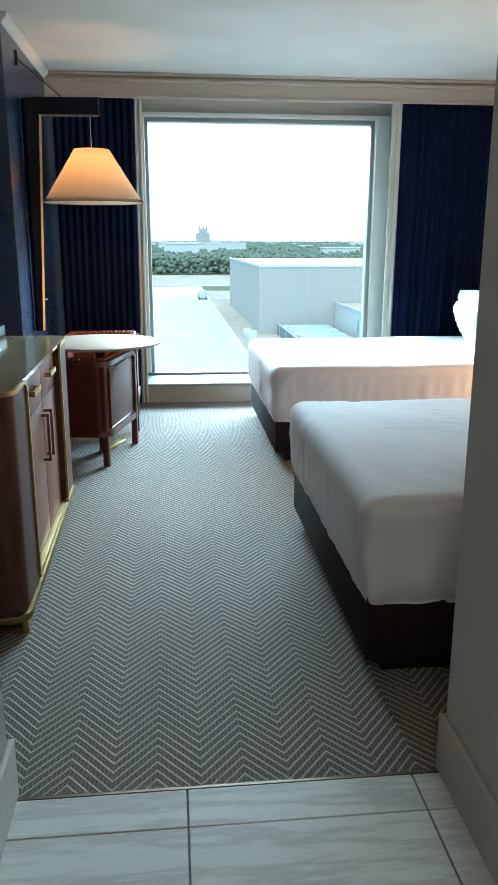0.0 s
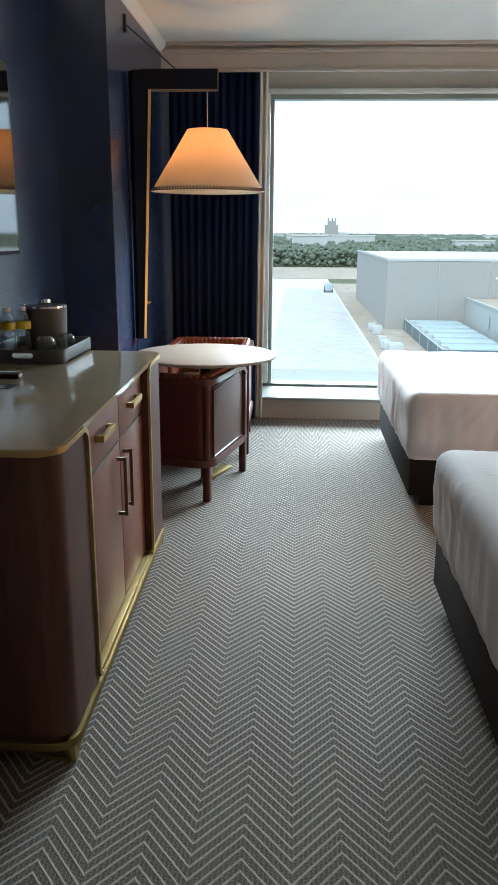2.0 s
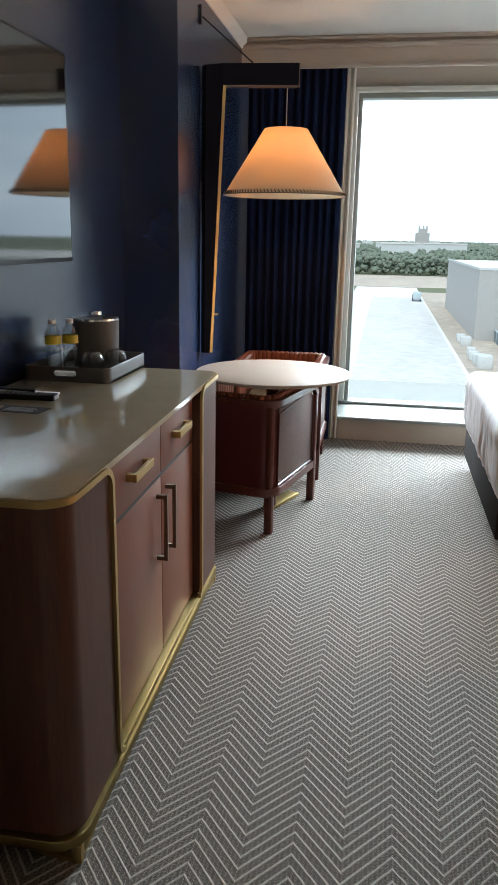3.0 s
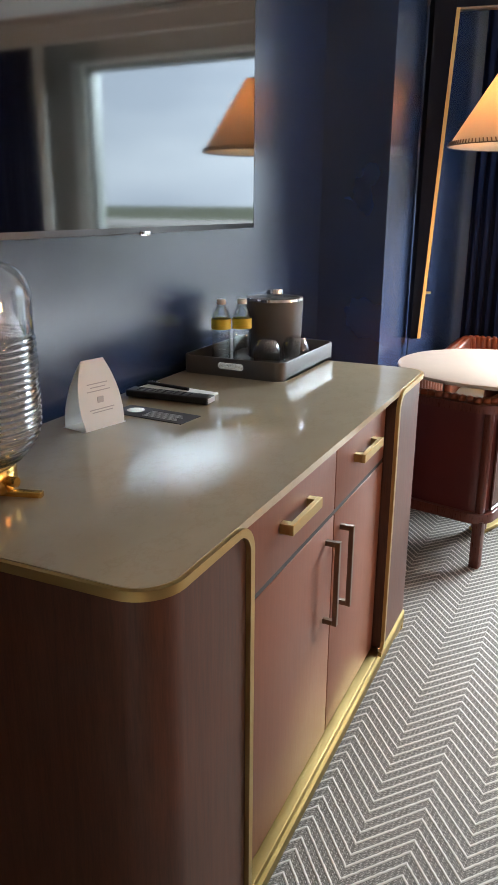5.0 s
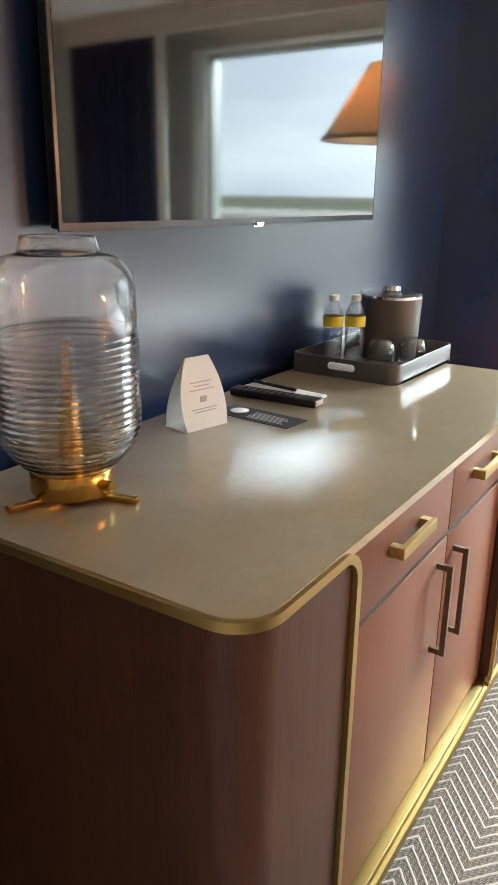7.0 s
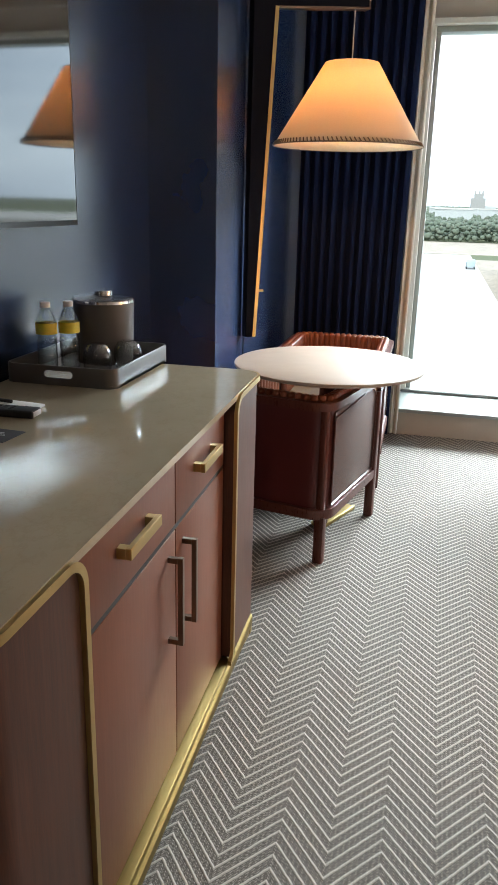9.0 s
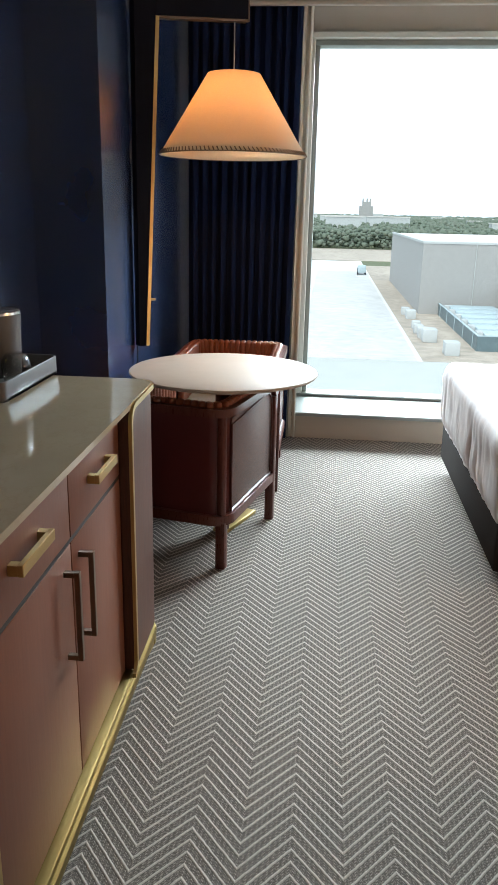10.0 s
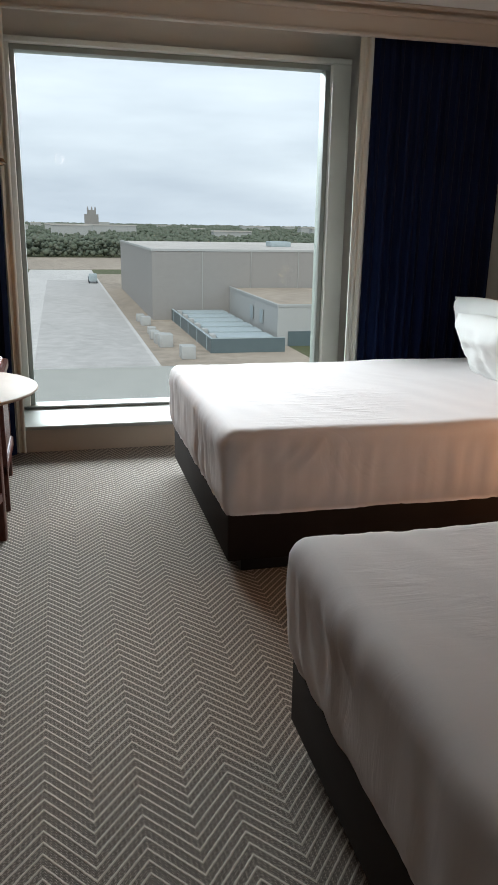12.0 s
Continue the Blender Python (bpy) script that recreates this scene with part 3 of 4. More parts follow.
# ---------------------------------------------------------------- beds
def cloth_box(x0, x1, y0, y1, z0, z1, r, seed, wrinkle, hem=0.005):
    """A padded cover: a rounded block whose drop is pulled into soft folds."""
    step = 0.021
    nx, ny, nz = [max(3, round((b - a) / step)) for a, b in ((x0, x1), (y0, y1), (z0, z1))]
    bm = bmesh.new()
    made = {}

    def vert(i, j, k):
        if (i, j, k) in made:
            return made[i, j, k]
        p = Vector((x0 + (x1 - x0) * i / nx, y0 + (y1 - y0) * j / ny, z0 + (z1 - z0) * k / nz))
        c = Vector((min(max(p.x, x0 + r), x1 - r), min(max(p.y, y0 + r), y1 - r), min(p.z, z1 - r)))
        d = p - c
        q = c + d.normalized() * r if d.length > 1e-6 else p
        nrm = d.normalized() if d.length > 1e-6 else Vector((0, 0, 1))
        drop = (z1 - q.z) / (z1 - z0)
        along = q.y if abs(nrm.x) > abs(nrm.y) else q.x
        w = noise.noise(Vector((along * 16 + drop * 2, drop * 1.3, seed * 7.3))) * 0.45 + noise.noise(Vector((along * 42, drop * 1.6, seed * 3.1))) * 0.5
        area = max(0.0, noise.noise(Vector((along * 1.9, seed, 2.2))) + 0.5)
        q += nrm * wrinkle * w * area * min(1, drop * 2.2) * (1.0 - 0.3 * drop)
        # broad dents and fine creases on top
        crease = noise.noise(Vector(((q.x + q.y) * 13, (q.x - q.y) * 2.2, seed + 9)))
        patch = max(0.0, noise.noise(Vector((q.x * 2.1, q.y * 2.1, seed + 20))) - 0.02)
        q += nrm * 0.022 * patch * crease * min(1, 0.25 + drop * 3)
        q.z += (noise.noise(Vector((q.x * 2.2, q.y * 2.2, seed))) * 0.008 + noise.noise(Vector((q.x * 9 + q.y * 3, q.y * 2.5, seed + 4))) * 0.0025) * (1 - min(1, drop * 1.5))
        # sharp pulled creases that slant over the upper edge
        fan = noise.noise(Vector((along * 9 + drop * 3.2, drop * 0.9 + q.x * 0.7, seed + 31)))
        fine = noise.noise(Vector((along * 21 + drop * 6.0, drop * 1.4 - q.x, seed + 44)))
        edge = math.exp(-((drop - 0.22) / 0.17) ** 2) + 0.35 * math.exp(-((drop - 0.75) / 0.2) ** 2)
        if 0.002 < drop:
            pull = max(0.0, noise.noise(Vector((along * 2.3, seed + 12, 0.4))) + 0.30)
            q += nrm * edge * pull * (0.015 * (1 - abs(fan)) ** 6 + 0.013 * (1 - abs(fine)) ** 6)
        # rounded skirt: tucks in under at the hem
        if drop > 0.7:
            t = (drop - 0.7) / 0.3
            q -= Vector((nrm.x, nrm.y, 0)) * 0.022 * t * t
        if k == 0:
            q.z += hem * noise.noise(Vector((along * 4, seed, 0.3)))
        made[i, j, k] = bm.verts.new(q)
        return made[i, j, k]

    for i in range(nx):
        for j in range(ny):
            bm.faces.new((vert(i, j, nz), vert(i + 1, j, nz), vert(i + 1, j + 1, nz), vert(i, j + 1, nz)))
            bm.faces.new((vert(i, j, 0), vert(i, j + 1, 0), vert(i + 1, j + 1, 0), vert(i + 1, j, 0)))
    for k in range(nz):
        for i in range(nx):
            for j in (0, ny):
                bm.faces.new((vert(i, j, k), vert(i + 1, j, k), vert(i + 1, j, k + 1), vert(i, j, k + 1)))
        for j in range(ny):
            for i in (0, nx):
                bm.faces.new((vert(i, j, k), vert(i, j + 1, k), vert(i, j + 1, k + 1), vert(i, j, k + 1)))
    return bm


def bed(x0, y0, y1, seed, label):
    x1 = 2.46
    b = thing("bed", label, "bed", group="two hotel beds")
    part("base", box(x0, x1, y0, y1, 0.07, 0.31, 0.012), BEDBASE, b, "dark brown upholstered box base")
    part("plinth", box(x0 + 0.07, x1, y0 + 0.06, y1 - 0.06, 0.0, 0.07), BLACK, b)
    part("bedding", cloth_box(x0 - 0.025, x1, y0 - 0.025, y1 + 0.025, 0.272, 0.626, 0.060, seed, 0.034), LINEN, b, "smooth white duvet tucked over the mattress", smooth=180)
    return b


bed(0.383, 3.50, 4.99, 2, "neatly made double bed with white duvet and dark base")
bed(0.428, 6.03, 7.52, 5, "neatly made double bed with white duvet near the window")


def pillow(m, w, h, d, seed, label):
    n = 20
    bm = bmesh.new()
    for side in (1, -1):
        g = []
        for i in range(n + 1):
            row = []
            for j in range(n + 1):
                u, v = 2 * i / n - 1, 2 * j / n - 1
                th = (max(0, 1 - u ** 4) * max(0, 1 - v ** 4)) ** 0.55
                pinch = 1 + 0.03 * (u * u * v * v) - 0.05 * (1 - abs(u)) * abs(v) ** 6
                wr = noise.noise(Vector((u * 2.6, v * 2.6, seed + side))) * 0.30 + noise.noise(Vector((u * 6, v * 5, seed - side))) * 0.12
                row.append(bm.verts.new((u * w / 2 * pinch, side * d / 2 * th * (1 + wr), v * h / 2 * (1 - 0.08 * (1 - abs(v)) * u * u * 0 - 0.05 * u * u))))
            g.append(row)
        for i in range(n):
            for j in range(n):
                q = (g[i][j], g[i + 1][j], g[i + 1][j + 1], g[i][j + 1])
                bm.faces.new(q if side < 0 else q[::-1])
    bmesh.ops.remove_doubles(bm, verts=bm.verts, dist=1e-4)
    ob = solid("pillow", bm, PILLOWCASE, label, "pillow", group="pillows on the bed", smooth=180)
    ob.matrix_basis = m
    return ob


pillow(pose(2.22, 7.12, 0.812, -22, 0, 92) , 0.68, 0.44, 0.20, 1.0, "plump white pillow leaning at the head of the bed")
pillow(pose(2.06, 6.85, 0.772, -28, 0, 86), 0.62, 0.40, 0.19, 4.0, "creased white pillow leaning on another pillow")
pillow(pose(2.24, 6.42, 0.815, -22, 0, 90), 0.66, 0.44, 0.20, 7.0, "plump white pillow leaning at the head of the bed")

# ---------------------------------------------------------------- round table
table = thing("round_table", "round warm grey table on a dark pedestal", "table", pose(-0.690, 6.43, 0))
R = 0.402
part("tabletop", lathe([(0, 0.728), (R - 0.03, 0.728), (R - 0.006, 0.735), (R, 0.742), (R - 0.002, 0.748), (R - 0.006, 0.75), (0, 0.75)], 72), TABLETOP, table, "warm grey laminate top", smooth=30)
part("pedestal", lathe([(0.0, 0.02), (0.034, 0.02), (0.034, 0.70), (0.10, 0.715), (0.10, 0.727), (0, 0.727)], 28), CHERRY, table, "dark wooden column")
foot_bar = box(-0.02, 0.27, -0.035, 0.035, 0.0, 0.02, 0.004)
bmesh.ops.rotate(foot_bar, verts=foot_bar.verts, matrix=Matrix.Rotation(radians(68), 3, "Z"))
part("foot_bar", foot_bar, BRASS, table, "flat brass foot bar")


# ---------------------------------------------------------------- tub chairs
def chair_path(w, d, r, k=7):
    """U in plan: front of one arm, round the back, to the other arm's front."""
    return [(w, d)] + arc(w - r, -d + r, r, 0, -90, k) + arc(-w + r, -d + r, r, -90, -180, k) + [(-w, d)]


def tub_chair(m, label):
    c = thing("tub_chair", label, "armchair", m, group="tub chairs at the table")
    W, D = 0.268, 0.310
    path = chair_path(W, D, 0.070)
    # dense line along the U
    dense = []
    for (ax, ay), (bx, by) in zip(path, path[1:]):
        n = max(1, int(math.hypot(bx - ax, by - ay) / 0.04))
        dense += [(ax + (bx - ax) * i / n, ay + (by - ay) * i / n) for i in range(n)]
    dense.append(path[-1])

    def rim(y):
        # the rail falls in a round at the front of the arm
        t = max(0.0, (y - (D - 0.10)) / 0.10)
        return 0.655 - 0.055 * t * t * t

    rail = [(x, y, rim(y)) for x, y in dense]
    part("top_rail", sweep(rail, rect(0.040, 0.032)), CHERRY, c, "polished dark cherry rail", smooth=30)
    part("bottom_rail", sweep([(x, y, 0.212) for x, y in dense], rect(0.036, 0.040)), CHERRY, c, "dark cherry rail", smooth=30)
    shell = bmesh.new()
    a = [[shell.verts.new((x * s, y * s if y < 0 else y, z)) for s in (0.985, 0.94)] for x, y in dense for z in (0.225,)]
    b = [[shell.verts.new((x * s, y * s if y < 0 else y, rim(y) - 0.012)) for s in (0.985, 0.94)] for x, y in dense]
    for i in range(len(dense) - 1):
        for q in ((a[i][0], a[i + 1][0], b[i + 1][0], b[i][0]), (a[i][1], b[i][1], b[i + 1][1], a[i + 1][1]),
                  (b[i][0], b[i + 1][0], b[i + 1][1], b[i][1]), (a[i][0], a[i][1], a[i + 1][1], a[i + 1][0])):
            shell.faces.new(q)
    part("shell", shell, OXBLOOD, c, "dark oxblood leather outer back", smooth=40)
    for sx in (1, -1):
        # side panel of woven cane in a thin frame
        part("side_panel", box(sx * (W - 0.001) - 0.004, sx * (W - 0.001) + 0.004, -D + 0.066, D - 0.045, 0.24, 0.625, 0.003), CANE, c, "woven brown cane side panel")
        pts = [(sx * (W + 0.004), y, z) for y, z in [(-D + 0.062, 0.24), (-D + 0.062, 0.60)] + [(D - 0.12 + 0.08 * math.sin(radians(q)), 0.55 + 0.08 * math.cos(radians(q))) for q in range(0, 91, 15)] + [(D - 0.04, 0.24)]]
        part("panel_bead", sweep(pts, ring(0.005, 6), closed=True, up=(1, 0, 0)), CHERRY, c, "thin wooden bead")
        part("leg", prism(rounded(sx * (W - 0.022) - 0.021, sx * (W - 0.022) + 0.021, -D + 0.002, -D + 0.044, (0.008,) * 4, 2), 0.0, 0.20), CHERRY, c, "square dark cherry leg")
        part("leg", prism(rounded(sx * W - 0.020, sx * W + 0.020, D - 0.04, D, (0.006,) * 4, 2), 0.0, 0.60), CHERRY, c, "square dark cherry leg")
        part("rear_post", prism(rounded(sx * (W - 0.025) - 0.018, sx * (W - 0.025) + 0.018, -D + 0.008, -D + 0.044, (0.012,) * 4, 3), 0.2, 0.645), CHERRY, c)
    # padded channels inside the back and arms
    pad = bmesh.new()
    inner = [(x * 0.86, y * 0.86 if y < 0 else y * 0.9) for x, y in dense]
    length, prev = 0.0, inner[0]
    spots = []
    for p in inner[1:]:
        seg = math.hypot(p[0] - prev[0], p[1] - prev[1])
        while length + seg >= 0.030 * (len(spots) + 1):
            f = (0.030 * (len(spots) + 1) - length) / seg
            spots.append((prev[0] + (p[0] - prev[0]) * f, prev[1] + (p[1] - prev[1]) * f))
        length += seg
        prev = p
    for x, y in spots:
        top = rim(y) + 0.034
        join(pad, lathe([(0, 0.40), (0.0165, 0.41), (0.0185, 0.5), (0.0185, top - 0.016), (0.014, top - 0.004), (0, top)], 10, (x, y, 0)))
        join(pad, lathe([(0, top - 0.03), (0.015, top - 0.02), (0.016, top - 0.008), (0.012, top), (0, top + 0.003)], 8, (x * 1.075, y * 1.075, 0)))
    part("padding", pad, LEATHER, c, "channel-stitched tan leather padding", smooth=60)
    part("seat", prism(rounded(-W + 0.05, W - 0.05, -D + 0.05, D - 0.01, (0.06, 0.03, 0.03, 0.06), 5), 0.24, 0.44, 0.025), SEAT, c, "pale grey upholstered seat")
    return c


def make_cane():
    m = Mat("woven_cane", (0.10, 0.055, 0.04), 0.5)
    br = m.n.new("ShaderNodeTexBrick")
    br.inputs["Scale"].default_value = 60
    br.inputs["Color1"].default_value = (0.17, 0.085, 0.062, 1)
    br.inputs["Color2"].default_value = (0.12, 0.062, 0.046, 1)
    br.inputs["Mortar"].default_value = (0.02, 0.011, 0.009, 1)
    br.inputs["Mortar Size"].default_value = 0.03
    rot = m.n.new("ShaderNodeMapping")
    rot.inputs["Rotation"].default_value = (0, radians(90), radians(90))
    m.l.new(m.tc.outputs["Object"], rot.inputs["Vector"])
    m.l.new(rot.outputs["Vector"], br.inputs["Vector"])
    m.colour(br.outputs["Color"])
    m.bump(br.outputs["Fac"], 0.5, 0.002)
    return m.m


CANE = make_cane()
tub_chair(pose(-0.817, 6.405, 0, 0, 0, -13.3), "dark cherry tub chair with oxblood leather back, pushed under the table")
tub_chair(pose(-0.762, 7.295, 0, 0, 0, 180), "dark cherry tub chair with tan channelled leather beside the curtain")

# ---------------------------------------------------------------- swing-arm pendant lamp on the column
lamp = thing("wall_lamp", "tall wall-mounted lamp with dark arm and pleated cream shade", "lamp")
A = Vector((XC, 6.70, 0))              # foot of the post on the wall
tip = Vector((-0.683, 7.05, 0))
ahead = (Vector((tip.x, tip.y, 0)) - Vector((XC + 0.02, 6.70, 0))).normalized()
side = Vector((-ahead.y, ahead.x, 0))
ZB, ZA0, ZA1 = 0.79, 2.225, 2.335   # foot, and under and upper side at the tip
ZJ0, ZJ1 = 2.180, 2.283             # the same where arm and post meet
reach = (tip - A).length


def plate(outline, thick, off=0.0):
    """An upright board in the arm's plane from (distance, height) points."""
    bm = bmesh.new()
    f = [bm.verts.new(A + ahead * d + side * (off + thick / 2) + Vector((0, 0, z))) for d, z in outline]
    b = [bm.verts.new(A + ahead * d + side * (off - thick / 2) + Vector((0, 0, z))) for d, z in outline]
    n = len(outline)
    bm.faces.new(f)
    bm.faces.new(b[::-1])
    for k in range(n):
        bm.faces.new((f[k], b[k], b[(k + 1) % n], f[(k + 1) % n]))
    return bm


part("post", plate([(0.022, ZB), (0.055, ZB), (0.126, ZJ0), (0.126, ZJ1), (0.028, ZJ1 - 0.018)], 0.045), DARKLEATHER, lamp, "dark blue leather-wrapped tapering post")
part("arm", plate([(0.127, ZJ0), (reach, ZA0), (reach, ZA1), (0.127, ZJ1)], 0.045), DARKLEATHER, lamp, "dark blue leather-wrapped arm")
part("post_edge", plate([(0.056, ZB), (0.072, ZB), (0.144, ZJ0 - 0.001), (0.127, ZJ0 - 0.001)], 0.044), BRASS, lamp, "brass front edge")
part("arm_edge", plate([(0.145, ZJ0 - 0.009), (reach, ZA0 - 0.011), (reach, ZA0 - 0.001), (0.145, ZJ0 + 0.001)], 0.040), BRONZE, lamp, "bronze underside strip")
part("end_cap", plate([(reach + 0.001, ZA0 - 0.011), (reach + 0.007, ZA0 - 0.011), (reach + 0.007, ZA1), (reach + 0.001, ZA1)], 0.046), BRONZE, lamp)
p0 = Vector((XC, 6.72, 2.50))
p1 = A + ahead * 0.31 + Vector((0, 0, 0.5 * (ZA1 + ZJ1)))
part("stay", sweep([p0, p1], ring(0.004, 6)), BLACK, lamp, "thin black stay rod")
part("stay_plate", box(XC, XC + 0.010, 6.705, 6.735, 2.455, 2.545, 0.003), BLACK, lamp)
kn = A + ahead * 0.085 + Vector((0, 0, 1.00))
part("switch", sweep([kn, kn + ahead * 0.03], ring(0.006, 8)), BRASS, lamp, "small brass switch")
part("wall_cord", sweep([A + ahead * 0.02 + Vector((0, 0, ZB)), A + ahead * 0.012 + Vector((0, 0, 0.5)), A + ahead * 0.012 + Vector((0, 0, 0.05))], ring(0.003, 6)), BLACK, lamp)
SX, SY = -0.735, 7.02
part("cord", sweep([(SX, SY, 1.988), (SX, SY, ZA0 - 0.011)], ring(0.003, 6)), GREYPRINT, lamp, "thin grey cord")


def shade_mesh():
    bm = bmesh.new()
    prof = [(0.121, 1.996), (0.341, 1.646)]
    n = 96
    rows = []
    for inner in (0, 1):
        for k in range(9):
            f = k / 8 if not inner else 1 - k / 8
            r = prof[0][0] + (prof[1][0] - prof[0][0]) * f - 0.004 * inner
            z = prof[0][1] + (prof[1][1] - prof[0][1]) * f
            rows.append([bm.verts.new((SX + r * math.cos(a), SY + r * math.sin(a), z)) for a in [2 * math.pi * i / n for i in range(n)]])
    for a, b in zip(rows, rows[1:] + rows[:1]):
        for i in range(n):
            bm.faces.new((a[i], a[(i + 1) % n], b[(i + 1) % n], b[i]))
    return bm


shade = part("shade", shade_mesh(), SHADE, lamp, "cream linen cone shade, lit warm from inside", smooth=60)
part("rim", sweep([(SX + 0.342 * math.cos(a), SY + 0.342 * math.sin(a), 1.646) for a in [2 * math.pi * i / 72 for i in range(72)]], ring(0.003, 6), closed=True), BRONZE, shade)
st = bmesh.new()
for i in range(110):
    a = 2 * math.pi * i / 110
    b = a + 0.03
    sweep([(SX + 0.334 * math.cos(a), SY + 0.334 * math.sin(a), 1.664), (SX + 0.345 * math.cos(b), SY + 0.345 * math.sin(b), 1.646)], rect(0.005, 0.003), bm=st)
part("stitching", st, BRONZE, shade, "dark whip-stitched edge")
sp = bmesh.new()
for q in range(3):
    a = 2 * math.pi * q / 3
    sweep([(SX, SY, 1.978), (SX + 0.12 * math.cos(a), SY + 0.12 * math.sin(a), 1.990)], ring(0.002, 5), bm=sp)
part("spider", sp, BRONZE, lamp)
part("socket", lathe([(0, 1.90), (0.02, 1.90), (0.02, 1.978), (0.008, 1.990), (0, 1.990)], 16, (SX, SY, 0)), CAPWHITE, lamp)

# ---------------------------------------------------------------- glass lamp on the cabinet
LX, LY, LZ = -1.232, 4.082, 0.9
gl = thing("table_lamp", "ribbed clear glass jar lamp on a brass base", "lamp", pose(LX, LY, LZ, 0, 0, 45))
part("base", lathe([(0, 0.012), (0.066, 0.012), (0.068, 0.016), (0.068, 0.048), (0.066, 0.052), (0, 0.052)], 40), GOLD, gl, "polished brass drum base")
for a in (92, 212, 332):
    f = box(0.02, 0.118, -0.007, 0.007, 0.0, 0.011, 0.0015)
    bmesh.ops.rotate(f, verts=f.verts, matrix=Matrix.Rotation(radians(a), 3, "Z"))
    part("foot", f, GOLD, gl, "flat brass foot")
kb = sweep([(0.066, 0, 0.033), (0.086, 0, 0.033)], ring(0.009, 14))
bmesh.ops.rotate(kb, verts=kb.verts, matrix=Matrix.Rotation(radians(-42), 3, "Z"))
part("knob", kb, GOLD, gl, "small brass dimmer knob")
prof, hollow = [], []
RB, H0, H1 = 0.115, 0.052, 0.420
for k in range(141):
    f = k / 140
    z = H0 + (H1 - H0) * f
    if f < 0.22:
        r = 0.062 + (RB - 0.062) * math.sin(math.pi / 2 * (f / 0.22)) ** 0.8
    elif f < 0.78:
        r = RB
    elif f < 0.93:
        q = (f - 0.78) / 0.15
        r = 0.066 + (RB - 0.066) * math.sqrt(max(0.0, 1 - q * q))
    else:
        r = 0.060 + 0.003 * math.cos((f - 0.93) / 0.07 * math.pi)
    if 0.03 < f < 0.62:
        wave = 0.0030 * math.sin(2 * math.pi * f * 34)
    else:
        wave = 0.0
    prof.append((r + wave, z))
    hollow.append((r - 0.0045, z))
inner = hollow[::-1]
part("glass", lathe(prof + inner + [prof[0]], 56), GLASS, gl, "clear ribbed glass jar", smooth=180)
part("socket", lathe([(0, 0.052), (0.02, 0.052), (0.02, 0.135), (0.017, 0.14), (0, 0.14)], 20), GOLD, gl, "brass bulb socket")
part("bulb", lathe([(0.012, 0.14), (0.017, 0.16), (0.018, 0.25), (0.012, 0.268), (0, 0.272), (0, 0.270), (0.011, 0.266), (0.0168, 0.249), (0.0158, 0.161), (0.011, 0.141)], 20), THINGLASS, gl, "tubular clear bulb", smooth=180)
coil = [(0.006 * math.cos(q * 0.9), 0.006 * math.sin(q * 0.9), 0.165 + 0.0012 * q) for q in range(56)]
part("filament", sweep(coil, ring(0.0012, 5)), FILAMENT, gl, "glowing orange filament")
part("power_cord", sweep([(-0.05, 0.05, 0.02), (-0.02, 0.11, 0.006), (0.0, 0.17, 0.005)], ring(0.003, 6)), GREYPRINT, gl)


# ---------------------------------------------------------------- things on the cabinet top
def tent_card():
    c = thing("tent_card", "folded white tent card with small printed text", "card", pose(-1.316, 4.532, 0.9, 0, 0, 78))
    W, H, D = 0.062, 0.152, 0.036
    for s in (1, -1):
        bm = bmesh.new()
        n = 12
        rows = []
        for i in range(n + 1):
            f = i / n
            w = W * (0.92 + 0.08 * min(1, f * 5) - 0.48 * max(0, (f - 0.3) / 0.7) ** 2.0)
            y = s * (D * (1 - f) + 0.0006)
            rows.append([bm.verts.new((-w, y, H * f)), bm.verts.new((w, y, H * f)), bm.verts.new((w, y - s * 0.0008, H * f)), bm.verts.new((-w, y - s * 0.0008, H * f))])
        for a, b in zip(rows, rows[1:]):
            for k in range(4):
                bm.faces.new((a[k], a[(k + 1) % 4], b[(k + 1) % 4], b[k]))
        bm.faces.new(rows[0])
        bm.faces.new(rows[-1])
        face = part("panel", bm, PAPER, c)
        if s < 0:
            pr = bmesh.new()
            for z, w in ((0.098, 0.030), (0.090, 0.022), (0.082, 0.034), (0.042, 0.036), (0.036, 0.030)):
                y = s * (D * (1 - z / H) + 0.0014)
                box(-w, w, y - 0.0003, y + 0.0003, z, z + 0.0022, bm=pr)
            y = s * (D * (1 - 0.062 / H) + 0.0014)
            box(-0.009, 0.009, y - 0.0006, y + 0.0006, 0.052, 0.070, bm=pr)
            part("print", pr, GREYPRINT, face, "small grey printed lines")
    part("fold_base", box(-W, W, -D, D, 0.0, 0.001), PAPER, c)


tent_card()
leaflet = thing("leaflet", "dark grey printed leaflet lying flat", "leaflet", pose(-1.24, 4.668, 0.9, 0, 0, -4))
part("sheet", box(-0.105, 0.105, -0.042, 0.042, 0.0, 0.0012), DARKPRINT, leaflet)
lp = bmesh.new()
for k in range(6):
    box(-0.02, 0.08 - 0.006 * (k % 3), -0.025 + k * 0.008, -0.022 + k * 0.008, 0.0012, 0.0016, bm=lp)
part("print", lp, GREYPRINT, leaflet)
part("disc", lathe([(0, 0.0012), (0.022, 0.0012), (0.022, 0.0017), (0, 0.0017)], 28, (-0.062, 0.006, 0)), QUARTZ, leaflet, "pale printed disc")
pad = solid("notepad", box(-0.11, 0.11, -0.032, 0.032, 0, 0.006, 0.001), PAPER, "small white notepad lying flat", "notepad")
